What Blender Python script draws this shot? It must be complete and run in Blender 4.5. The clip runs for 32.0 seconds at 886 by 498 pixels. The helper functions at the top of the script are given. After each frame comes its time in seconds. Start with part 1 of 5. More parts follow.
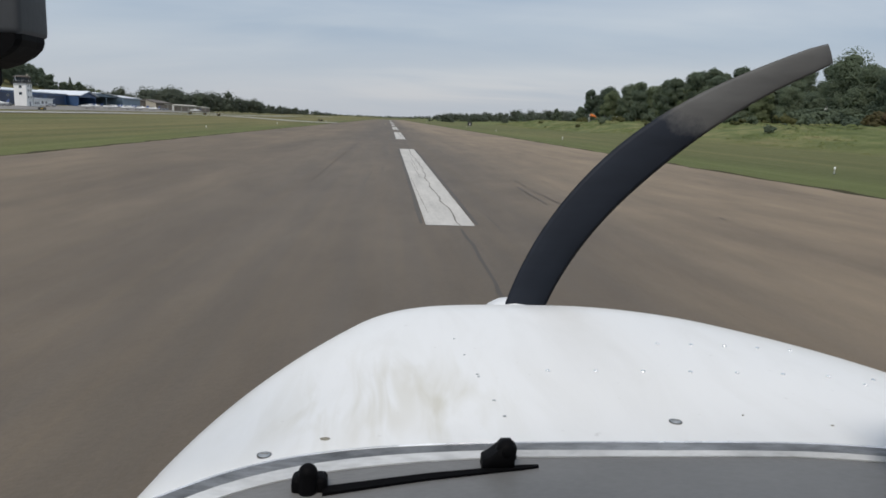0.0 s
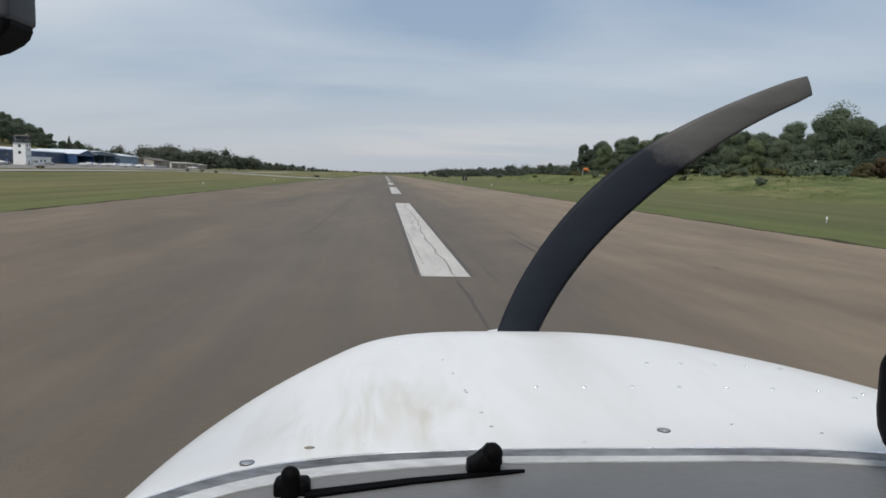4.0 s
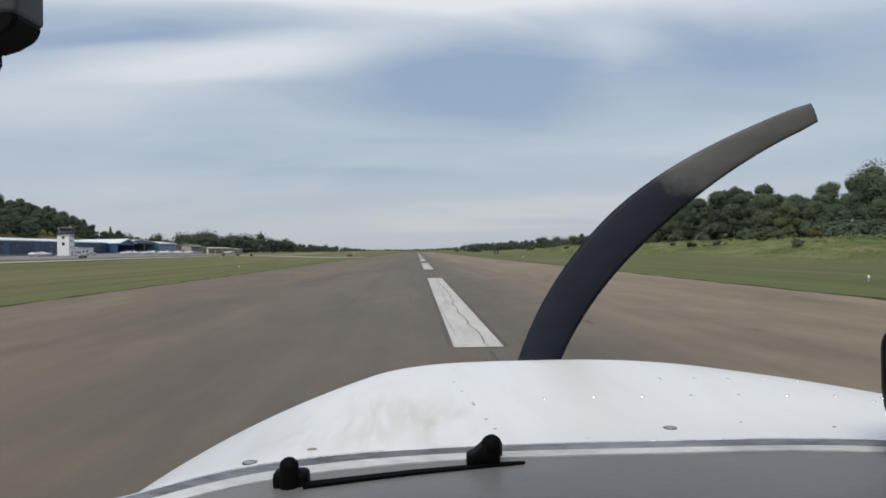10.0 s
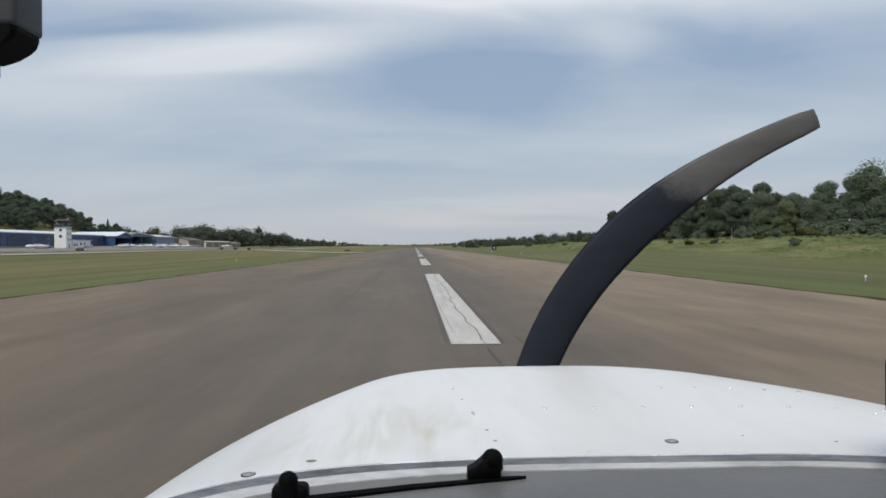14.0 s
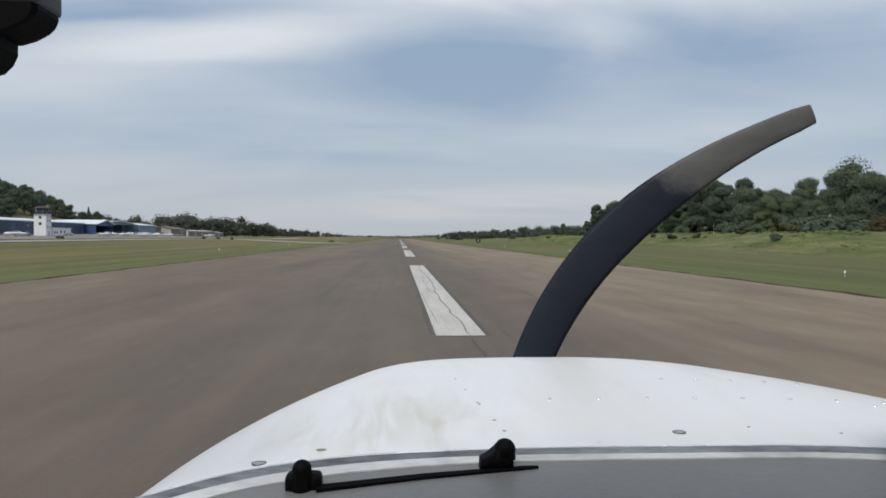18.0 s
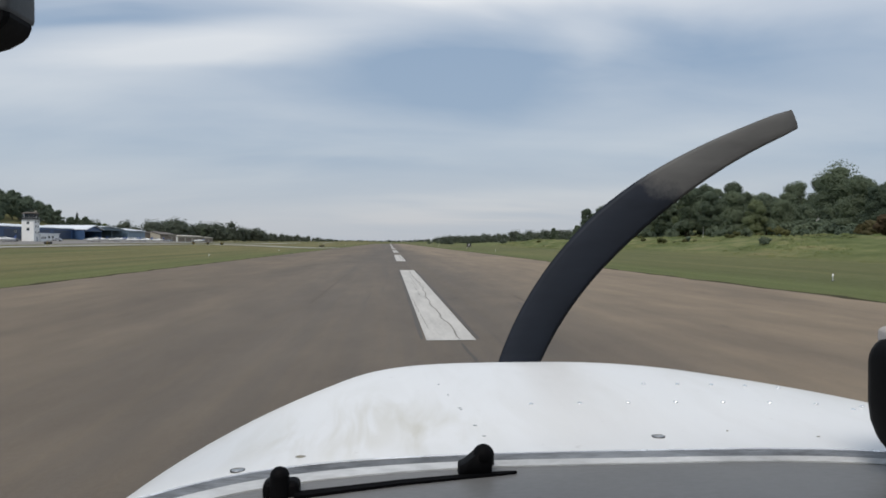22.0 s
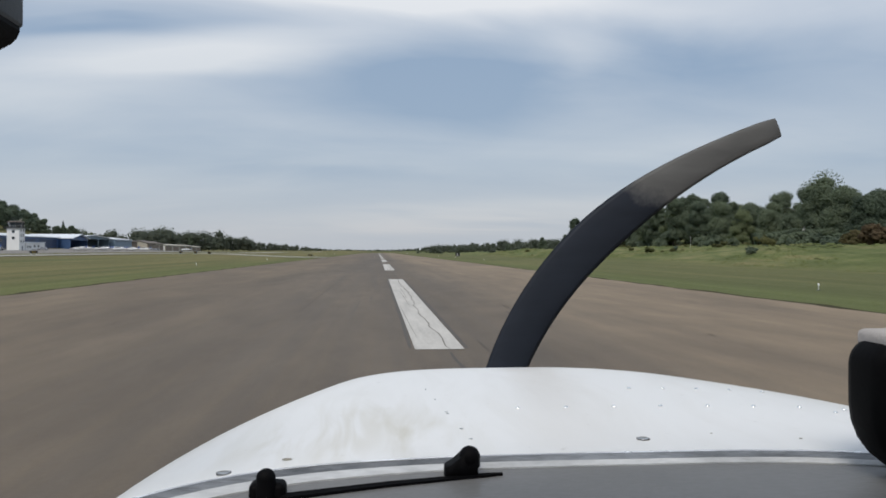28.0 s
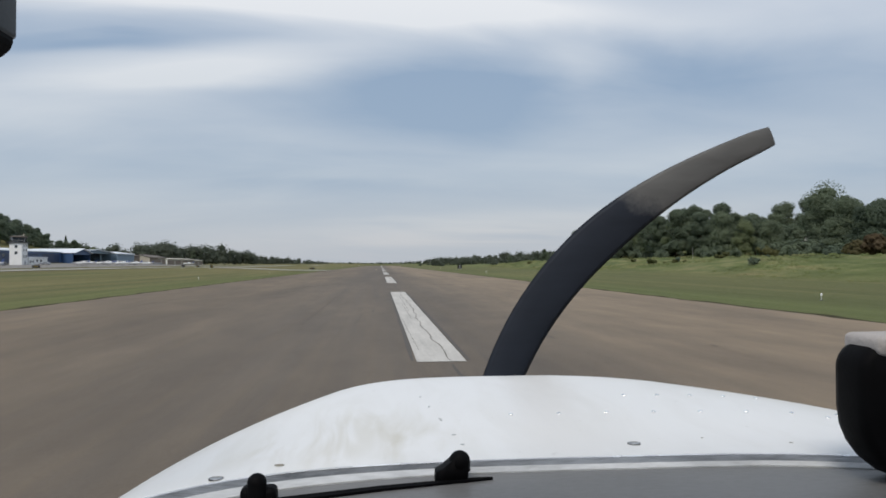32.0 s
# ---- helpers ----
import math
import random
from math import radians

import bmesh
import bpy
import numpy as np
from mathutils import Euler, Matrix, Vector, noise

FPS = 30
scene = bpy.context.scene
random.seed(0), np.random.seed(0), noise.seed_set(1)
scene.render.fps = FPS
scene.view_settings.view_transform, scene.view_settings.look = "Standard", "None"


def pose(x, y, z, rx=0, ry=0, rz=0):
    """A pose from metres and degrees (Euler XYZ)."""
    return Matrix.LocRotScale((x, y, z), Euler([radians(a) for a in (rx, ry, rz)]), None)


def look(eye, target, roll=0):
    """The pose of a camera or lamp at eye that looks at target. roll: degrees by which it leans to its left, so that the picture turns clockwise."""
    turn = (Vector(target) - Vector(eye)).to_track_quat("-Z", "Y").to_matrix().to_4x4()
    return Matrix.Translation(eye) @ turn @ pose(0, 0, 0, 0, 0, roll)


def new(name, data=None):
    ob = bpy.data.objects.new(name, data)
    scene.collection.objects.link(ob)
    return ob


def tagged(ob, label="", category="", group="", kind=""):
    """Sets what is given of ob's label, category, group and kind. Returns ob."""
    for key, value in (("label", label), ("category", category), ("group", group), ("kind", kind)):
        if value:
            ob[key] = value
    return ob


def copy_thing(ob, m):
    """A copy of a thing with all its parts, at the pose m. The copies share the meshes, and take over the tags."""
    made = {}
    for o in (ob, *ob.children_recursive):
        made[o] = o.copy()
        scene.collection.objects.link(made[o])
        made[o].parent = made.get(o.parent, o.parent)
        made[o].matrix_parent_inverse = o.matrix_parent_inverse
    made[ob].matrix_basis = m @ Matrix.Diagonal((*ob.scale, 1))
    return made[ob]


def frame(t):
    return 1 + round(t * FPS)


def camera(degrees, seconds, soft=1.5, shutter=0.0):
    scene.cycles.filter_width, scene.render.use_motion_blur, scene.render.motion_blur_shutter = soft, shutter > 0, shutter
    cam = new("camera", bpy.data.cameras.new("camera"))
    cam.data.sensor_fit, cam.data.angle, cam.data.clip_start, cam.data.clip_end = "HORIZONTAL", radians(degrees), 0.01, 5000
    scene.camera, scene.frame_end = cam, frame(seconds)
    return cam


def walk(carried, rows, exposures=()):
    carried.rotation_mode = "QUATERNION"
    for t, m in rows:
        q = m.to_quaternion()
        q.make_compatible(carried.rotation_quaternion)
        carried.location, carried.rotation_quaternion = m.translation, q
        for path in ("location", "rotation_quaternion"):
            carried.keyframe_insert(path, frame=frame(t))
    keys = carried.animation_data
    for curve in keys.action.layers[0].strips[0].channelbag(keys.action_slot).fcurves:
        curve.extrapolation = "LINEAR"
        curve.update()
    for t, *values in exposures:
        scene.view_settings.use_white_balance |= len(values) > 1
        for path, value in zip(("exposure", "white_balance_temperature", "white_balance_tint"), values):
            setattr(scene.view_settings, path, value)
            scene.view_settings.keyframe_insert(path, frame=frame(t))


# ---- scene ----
# rows begin
ROWS = [
    (0.0, -1.2813, 0.0375, 2.1363, 80.04, -1.82, -4.14),
    (0.5, -1.2820, 0.0357, 2.1289, 80.69, -1.30, -4.56),
    (1.0, -1.2881, 0.0328, 2.1208, 81.28, -1.50, -5.10),
    (1.5, -1.2874, 0.0293, 2.1091, 81.90, -1.64, -5.00),
    (2.0, -1.2883, 0.0287, 2.0958, 82.36, -1.50, -5.08),
    (2.5, -1.2872, 0.0384, 2.0807, 82.89, -0.64, -4.83),
    (3.0, -1.2817, 0.0366, 2.0755, 83.40, -0.70, -4.82),
    (3.5, -1.2661, 0.0185, 2.0800, 83.93, -2.10, -4.58),
    (5.5, -1.2660, 0.0296, 2.0687, 84.92, 2.66, -4.06),
    (6.0, -1.2719, 0.0269, 2.0552, 85.53, -0.49, -3.75),
    (6.5, -1.2567, 0.0104, 2.0197, 86.41, -0.65, -3.22),
    (7.0, -1.2392, 0.0036, 2.0134, 87.18, -0.08, -3.23),
    (7.5, -1.2371, 0.0037, 2.0281, 87.76, 0.64, -3.72),
    (8.0, -1.2529, 0.0083, 2.0220, 88.27, 0.51, -4.02),
    (8.5, -1.2490, -0.0025, 1.9880, 88.68, 0.14, -2.81),
    (9.0, -1.2377, -0.0038, 1.9979, 89.52, 0.04, -2.12),
    (9.5, -1.2317, -0.0118, 1.9823, 89.53, 0.77, -2.15),
    (10.0, -1.2203, -0.0126, 1.9869, 90.09, 0.90, -2.05),
    (10.5, -1.2304, -0.0067, 1.9960, 89.82, 0.80, -2.82),
    (11.0, -1.2530, 0.0018, 1.9999, 89.86, 0.43, -3.25),
    (11.5, -1.2552, -0.0002, 1.9894, 90.22, 0.64, -2.70),
    (12.0, -1.2503, -0.0098, 1.9531, 90.95, -0.33, -2.82),
    (12.5, -1.2386, -0.0129, 1.9648, 90.50, 1.64, -2.86),
    (13.0, -1.2381, -0.0040, 1.9877, 90.85, 2.21, -2.73),
    (13.5, -1.2216, -0.0057, 1.9934, 90.12, 0.91, -2.82),
    (14.0, -1.2248, -0.0042, 2.0060, 89.75, 0.40, -2.22),
    (14.5, -1.2489, 0.0029, 2.0030, 89.48, 0.63, -2.34),
    (16.5, -1.2623, 0.0033, 2.0039, 89.11, -0.14, -3.30),
    (17.0, -1.2700, 0.0054, 2.0055, 88.95, -0.40, -3.78),
    (17.5, -1.2574, -0.0002, 2.0012, 89.05, -0.18, -3.54),
    (18.0, -1.2597, 0.0013, 2.0030, 89.11, -0.22, -3.46),
    (18.5, -1.2587, -0.0017, 2.0048, 88.93, -0.20, -3.49),
    (19.0, -1.2501, 0.0036, 2.0073, 88.78, -0.21, -3.65),
    (19.5, -1.2547, -0.0022, 2.0049, 89.01, -0.09, -3.33),
    (20.0, -1.2503, -0.0002, 2.0000, 89.22, -0.03, -3.47),
    (20.5, -1.2451, -0.0013, 2.0034, 89.18, 0.08, -3.46),
    (21.0, -1.2527, 0.0058, 2.0048, 89.07, -0.11, -3.58),
    (21.5, -1.2563, 0.0002, 1.9998, 89.33, 0.10, -3.86),
    (22.0, -1.2455, -0.0026, 2.0050, 89.46, -0.06, -4.18),
    (22.5, -1.2356, -0.0042, 2.0014, 89.70, 0.17, -4.50),
    (23.0, -1.2429, -0.0066, 1.9957, 89.87, 0.14, -4.10),
    (23.5, -1.2497, -0.0161, 2.0023, 89.71, 0.14, -4.39),
    (24.0, -1.2424, -0.0039, 2.0058, 89.67, 0.12, -4.99),
    (24.5, -1.2365, -0.0220, 2.0044, 89.63, 0.14, -4.97),
    (25.0, -1.2413, -0.0094, 2.0065, 89.55, -0.10, -4.59),
    (25.5, -1.2400, -0.0176, 1.9997, 89.81, -0.04, -4.56),
    (26.0, -1.2374, -0.0083, 2.0013, 89.85, 0.30, -4.69),
    (26.5, -1.2412, -0.0046, 2.0009, 90.03, 0.05, -4.81),
    (28.5, -1.2449, -0.0112, 1.9960, 90.19, -0.07, -5.14),
    (29.0, -1.2504, -0.0132, 1.9944, 90.19, 0.11, -5.39),
    (29.5, -1.2391, -0.0188, 1.9909, 90.33, 0.29, -5.35),
    (30.0, -1.2446, -0.0140, 1.9817, 90.68, 0.53, -5.44),
    (30.5, -1.2450, -0.0149, 1.9820, 90.72, 0.37, -5.04),
    (31.0, -1.2449, -0.0148, 1.9835, 91.00, 0.53, -4.91),
    (31.5, -1.2388, -0.0236, 1.9823, 90.87, 0.61, -4.82),
    (32.0, -1.2294, -0.0212, 1.9903, 91.15, 0.22, -4.89),
]
# rows end
cam = camera(62.0, 32.0, soft=1.7)
walk(cam, [(t, pose(x, y, z, rx, ry, rz)) for t, x, y, z, rx, ry, rz in ROWS])

# ------------------------------------------------------------ light
SUN_EL, SUN_AZ = 54.0, 200.0         # the sun stands behind the tail, veiled by thin cloud
scene.view_settings.exposure = 0.0


def mth(nt, op, a, b=None, c=None, clamp=False):
    n = nt.nodes.new("ShaderNodeMath")
    n.operation, n.use_clamp = op, clamp
    for i, v in enumerate((a, b, c)):
        if v is None:
            continue
        if isinstance(v, (int, float)):
            n.inputs[i].default_value = v
        else:
            nt.links.new(v, n.inputs[i])
    return n.outputs[0]


def mixc(nt, f, a, b, blend="MIX"):
    n = nt.nodes.new("ShaderNodeMix")
    n.data_type, n.blend_type = "RGBA", blend
    for i, v in ((0, f), (6, a), (7, b)):
        if isinstance(v, (int, float)):
            n.inputs[i].default_value = v
        elif isinstance(v, tuple):
            n.inputs[i].default_value = (*v[:3], 1)
        else:
            nt.links.new(v, n.inputs[i])
    return n.outputs[2]


def ramp(nt, f, stops):
    n = nt.nodes.new("ShaderNodeValToRGB")
    e = n.color_ramp.elements
    e[0].position, e[0].color = stops[0][0], (*stops[0][1], 1)
    e[1].position, e[1].color = stops[-1][0], (*stops[-1][1], 1)
    for p, c in stops[1:-1]:
        k = e.new(p)
        k.color = (*c, 1)
    nt.links.new(f, n.inputs[0])
    return n.outputs[0]


def noise_tex(nt, vec, scale, detail=4.0, rough=0.55, distort=0.0):
    n = nt.nodes.new("ShaderNodeTexNoise")
    n.inputs["Scale"].default_value, n.inputs["Detail"].default_value = scale, detail
    n.inputs["Roughness"].default_value, n.inputs["Distortion"].default_value = rough, distort
    nt.links.new(vec, n.inputs["Vector"])
    return n.outputs[0]


def mapped(nt, vec, scale=(1, 1, 1), loc=(0, 0, 0)):
    n = nt.nodes.new("ShaderNodeMapping")
    n.inputs["Scale"].default_value, n.inputs["Location"].default_value = scale, loc
    nt.links.new(vec, n.inputs["Vector"])
    return n.outputs[0]


def make_world():
    w = bpy.data.worlds.new("sky")
    scene.world = w
    w.use_nodes = True
    nt = w.node_tree
    nt.nodes.clear()
    out = nt.nodes.new("ShaderNodeOutputWorld")
    bg = nt.nodes.new("ShaderNodeBackground")
    nt.links.new(bg.outputs[0], out.inputs[0])
    sky = nt.nodes.new("ShaderNodeTexSky")
    sky.sky_type, sky.sun_disc = "NISHITA", False
    sky.sun_elevation, sky.sun_rotation = radians(SUN_EL), radians(SUN_AZ)
    sky.air_density, sky.dust_density = 1.0, 2.0
    co = nt.nodes.new("ShaderNodeTexCoord").outputs["Generated"]
    sep = nt.nodes.new("ShaderNodeSeparateXYZ")
    nt.links.new(co, sep.inputs[0])
    dx, dy, dz = sep.outputs
    run = mth(nt, "MAXIMUM", mth(nt, "ABSOLUTE", dy), 0.25)
    sx, sz = mth(nt, "DIVIDE", dx, run), mth(nt, "DIVIDE", dz, run)      # azimuth and height, as tangents
    up = mth(nt, "ADD", mth(nt, "MAXIMUM", dz, 0.0), 0.19)
    plane = nt.nodes.new("ShaderNodeCombineXYZ")                          # the cloud deck seen from below
    nt.links.new(mth(nt, "DIVIDE", dx, up), plane.inputs[0])
    nt.links.new(mth(nt, "DIVIDE", dy, up), plane.inputs[1])
    n1 = noise_tex(nt, mapped(nt, plane.outputs[0], (0.55, 0.95, 1), (3.1, 1.7, 0)), 1.0, 5, 0.5, 0.6)
    n2 = noise_tex(nt, mapped(nt, plane.outputs[0], (0.9, 1.3, 1), (7.0, 2.2, 0)), 1.0, 4, 0.5, 1.2)
    # a wavy edge for the big banks of cloud
    wav = mth(nt, "MULTIPLY", mth(nt, "SUBTRACT", n1, 0.5), 0.10)
    szw = mth(nt, "ADD", sz, wav)

    def bank(cx, cz, rx, rz, amount, tilt=0.0):
        a = mth(nt, "DIVIDE", mth(nt, "SUBTRACT", sx, cx), rx)
        b = mth(nt, "SUBTRACT", szw, cz)
        if tilt:
            b = mth(nt, "SUBTRACT", b, mth(nt, "MULTIPLY", mth(nt, "SUBTRACT", sx, cx), tilt))
        b = mth(nt, "DIVIDE", b, rz)
        r = mth(nt, "ADD", mth(nt, "MULTIPLY", a, a), mth(nt, "MULTIPLY", b, b))
        return mth(nt, "MULTIPLY", mth(nt, "EXPONENT", mth(nt, "MULTIPLY", r, -1.0)), amount)

    cover = mth(nt, "ADD", mth(nt, "MULTIPLY", mth(nt, "SUBTRACT", n1, 0.5), 0.95), 0.42)
    cover = mth(nt, "ADD", cover, mth(nt, "MULTIPLY", mth(nt, "SUBTRACT", n2, 0.5), 0.40))
    turned = nt.nodes.new("ShaderNodeMapping")
    turned.inputs["Rotation"].default_value, turned.inputs["Scale"].default_value = (0, 0, radians(28)), (0.9, 2.3, 1)
    nt.links.new(plane.outputs[0], turned.inputs["Vector"])
    n3 = noise_tex(nt, turned.outputs[0], 1.0, 6, 0.6, 1.5)                # thin wisps drawn out by the wind
    cover = mth(nt, "ADD", cover, mth(nt, "MULTIPLY", mth(nt, "SUBTRACT", n3, 0.5), 0.28))
    for b in BANKS:
        cover = mth(nt, "ADD", cover, bank(*b))
    cover = mth(nt, "MULTIPLY", cover, 1.0, clamp=True)
    hz = mth(nt, "MULTIPLY", mth(nt, "MAXIMUM", sz, 0.0), 2.6, clamp=True)
    blue = ramp(nt, hz, [(0.0, SKY_LOW), (0.35, SKY_MID), (1.0, SKY_TOP)])
    white = ramp(nt, hz, [(0.0, CLOUD_LOW), (0.3, CLOUD_MID), (1.0, CLOUD_TOP)])
    deck = mixc(nt, cover, blue, white)
    clear = mixc(nt, 1.0, sky.outputs[0], (0.09, 0.09, 0.09), "MULTIPLY")
    nt.links.new(mixc(nt, 0.9, clear, deck), bg.inputs[0])
    bg.inputs[1].default_value = SKY_STRENGTH


# banks of cloud (and gaps in them): azimuth, height, half widths, amount, tilt
BANKS = [(0.06, 0.345, 0.34, 0.034, 0.95, 0.0), (0.27, 0.275, 0.07, 0.032, 0.36, 0.0), (0.30, 0.068, 0.30, 0.013, 0.42, 0.06), (-0.20, 0.245, 0.16, 0.022, 0.22, 0.12),
         (-0.36, 0.338, 0.24, 0.020, 0.55, 0.04), (-0.27, 0.250, 0.26, 0.032, 0.62, 0.10),
         (-0.35, 0.282, 0.20, 0.010, -0.42, 0.06), (0.10, 0.215, 0.19, 0.062, -0.46, -0.04), (0.47, 0.265, 0.19, 0.080, -0.46, 0.0),
         (-0.47, 0.190, 0.20, 0.035, 0.36, 0.0), (0.13, 0.045, 0.22, 0.010, 0.42, 0.02), (-0.05, 0.110, 0.28, 0.020, -0.24, -0.05),
         (0.42, 0.145, 0.18, 0.030, 0.24, 0.1), (-0.38, 0.215, 0.20, 0.010, -0.16, 0.03), (0.05, 0.165, 0.30, 0.012, 0.15, -0.06),
         (-0.42, 0.085, 0.26, 0.030, 0.14, 0.0)]
SKY_LOW, SKY_MID, SKY_TOP = (0.48, 0.53, 0.595), (0.335, 0.435, 0.565), (0.285, 0.395, 0.555)
CLOUD_LOW, CLOUD_MID, CLOUD_TOP = (0.60, 0.605, 0.63), (0.59, 0.645, 0.70), (0.88, 0.90, 0.93)
SKY_STRENGTH = 1.0
make_world()

sun = new("sun", bpy.data.lights.new("sun", "SUN"))
sun.data.energy, sun.data.angle, sun.data.color = 2.2, radians(26), (1.0, 0.93, 0.84)
sun.matrix_world = look((0, 0, 50), (-math.sin(radians(SUN_AZ)) * math.cos(radians(SUN_EL)), -math.cos(radians(SUN_AZ)) * math.cos(radians(SUN_EL)),
                                     50 - math.sin(radians(SUN_EL))))


# ------------------------------------------------------------ materials
def start_mat(name, rough=0.7, metal=0.0, spec=0.5):
    m = bpy.data.materials.new(name)
    m.use_nodes = True
    nt = m.node_tree
    b = nt.nodes["Principled BSDF"]
    b.inputs["Roughness"].default_value, b.inputs["Metallic"].default_value = rough, metal
    b.inputs["Specular IOR Level"].default_value = spec
    return m, nt, b


def where(nt, world=True):
    if world:
        return nt.nodes.new("ShaderNodeNewGeometry").outputs["Position"]
    return nt.nodes.new("ShaderNodeTexCoord").outputs["Object"]


def bumped(nt, b, height, strength=0.3, distance=0.02):
    n = nt.nodes.new("ShaderNodeBump")
    n.inputs["Strength"].default_value, n.inputs["Distance"].default_value = strength, distance
    nt.links.new(height, n.inputs["Height"])
    nt.links.new(n.outputs[0], b.inputs["Normal"])


def plain(name, c, rough=0.6, metal=0.0, var=0.18, scale=6.0, fine=60.0, bump=0.15, spec=0.5, stretch=(1, 1, 1), world=False, rand=0.0):
    """A surface with broad stains and fine grain in one colour."""
    m, nt, b = start_mat(name, rough, metal, spec)
    v = mapped(nt, where(nt, world), stretch)
    n1, n2 = noise_tex(nt, v, scale, 5), noise_tex(nt, v, fine, 3)
    k = mth(nt, "ADD", mth(nt, "MULTIPLY", mth(nt, "SUBTRACT", n1, 0.5), var * 2), mth(nt, "MULTIPLY", mth(nt, "SUBTRACT", n2, 0.5), var))
    if rand:
        r = nt.nodes.new("ShaderNodeObjectInfo").outputs["Random"]
        k = mth(nt, "ADD", k, mth(nt, "MULTIPLY", mth(nt, "SUBTRACT", r, 0.5), rand))
    k = mth(nt, "ADD", k, 1.0)
    c3 = nt.nodes.new("ShaderNodeCombineXYZ")
    for i in range(3):
        nt.links.new(mth(nt, "MULTIPLY", k, c[i]), c3.inputs[i])
    nt.links.new(c3.outputs[0], b.inputs["Base Color"])
    nt.links.new(mth(nt, "ADD", mth(nt, "MULTIPLY", mth(nt, "SUBTRACT", n1, 0.5), 0.2), rough, clamp=True), b.inputs["Roughness"])
    if bump:
        bumped(nt, b, n2, bump, 0.01)
    return m


def mat_asphalt(name="runway_asphalt", c1=(0.083, 0.062, 0.041), c2=(0.190, 0.144, 0.093)):
    m, nt, b = start_mat(name, 0.70, 0, 0.35)
    p = where(nt)
    streak = noise_tex(nt, mapped(nt, p, (0.35, 0.012, 1)), 1.0, 5, 0.6)
    patch = noise_tex(nt, mapped(nt, p, (0.085, 0.035, 1)), 1.0, 7, 0.65, 1.2)
    grit = noise_tex(nt, p, 22.0, 4, 0.7)
    fine = noise_tex(nt, mapped(nt, p, (1.2, 0.25, 1)), 1.0, 5, 0.6)
    f = mth(nt, "ADD", mth(nt, "MULTIPLY", streak, 0.42), mth(nt, "MULTIPLY", patch, 0.58))
    f = mth(nt, "MULTIPLY", mth(nt, "SUBTRACT", f, 0.35), 3.3, clamp=True)
    col = mixc(nt, f, c1, c2)
    sep = nt.nodes.new("ShaderNodeSeparateXYZ")
    nt.links.new(p, sep.inputs[0])
    # rubber laid down either side of the centreline, in long broken streaks
    x = sep.outputs[0]
    wheel = mth(nt, "EXPONENT", mth(nt, "MULTIPLY", mth(nt, "POWER", mth(nt, "DIVIDE", mth(nt, "ABSOLUTE", mth(nt, "ADD", x, 1.6)), 6.4), 2.0), -1.0))
    rub = mth(nt, "MULTIPLY", wheel, mth(nt, "MULTIPLY", noise_tex(nt, mapped(nt, p, (1.9, 0.03, 1), (5, 0, 0)), 1.0, 5, 0.65), 0.95), clamp=True)
    col = mixc(nt, rub, col, (0.082, 0.074, 0.066))
    g = mth(nt, "ADD", mth(nt, "MULTIPLY", mth(nt, "SUBTRACT", grit, 0.5), 0.5), mth(nt, "MULTIPLY", mth(nt, "SUBTRACT", fine, 0.5), 0.75))
    col = mixc(nt, 1.0, col, ramp(nt, mth(nt, "ADD", g, 0.5), [(0, (0.58, 0.58, 0.58)), (1, (1.42, 1.42, 1.42))]), "MULTIPLY")
    # the asphalt is up to half as pale again towards starboard
    paler = mth(nt, "MULTIPLY", mth(nt, "SUBTRACT", mth(nt, "ADD", x, mth(nt, "MULTIPLY", streak, 3.0)), 2.5), 0.18, clamp=True)
    col = mixc(nt, 1.0, col, ramp(nt, paler, [(0, (1.0, 1.0, 1.0)), (1, (1.50, 1.50, 1.50))]), "MULTIPLY")
    nt.links.new(col, b.inputs["Base Color"])
    bumped(nt, b, grit, 0.35, 0.02)
    return m


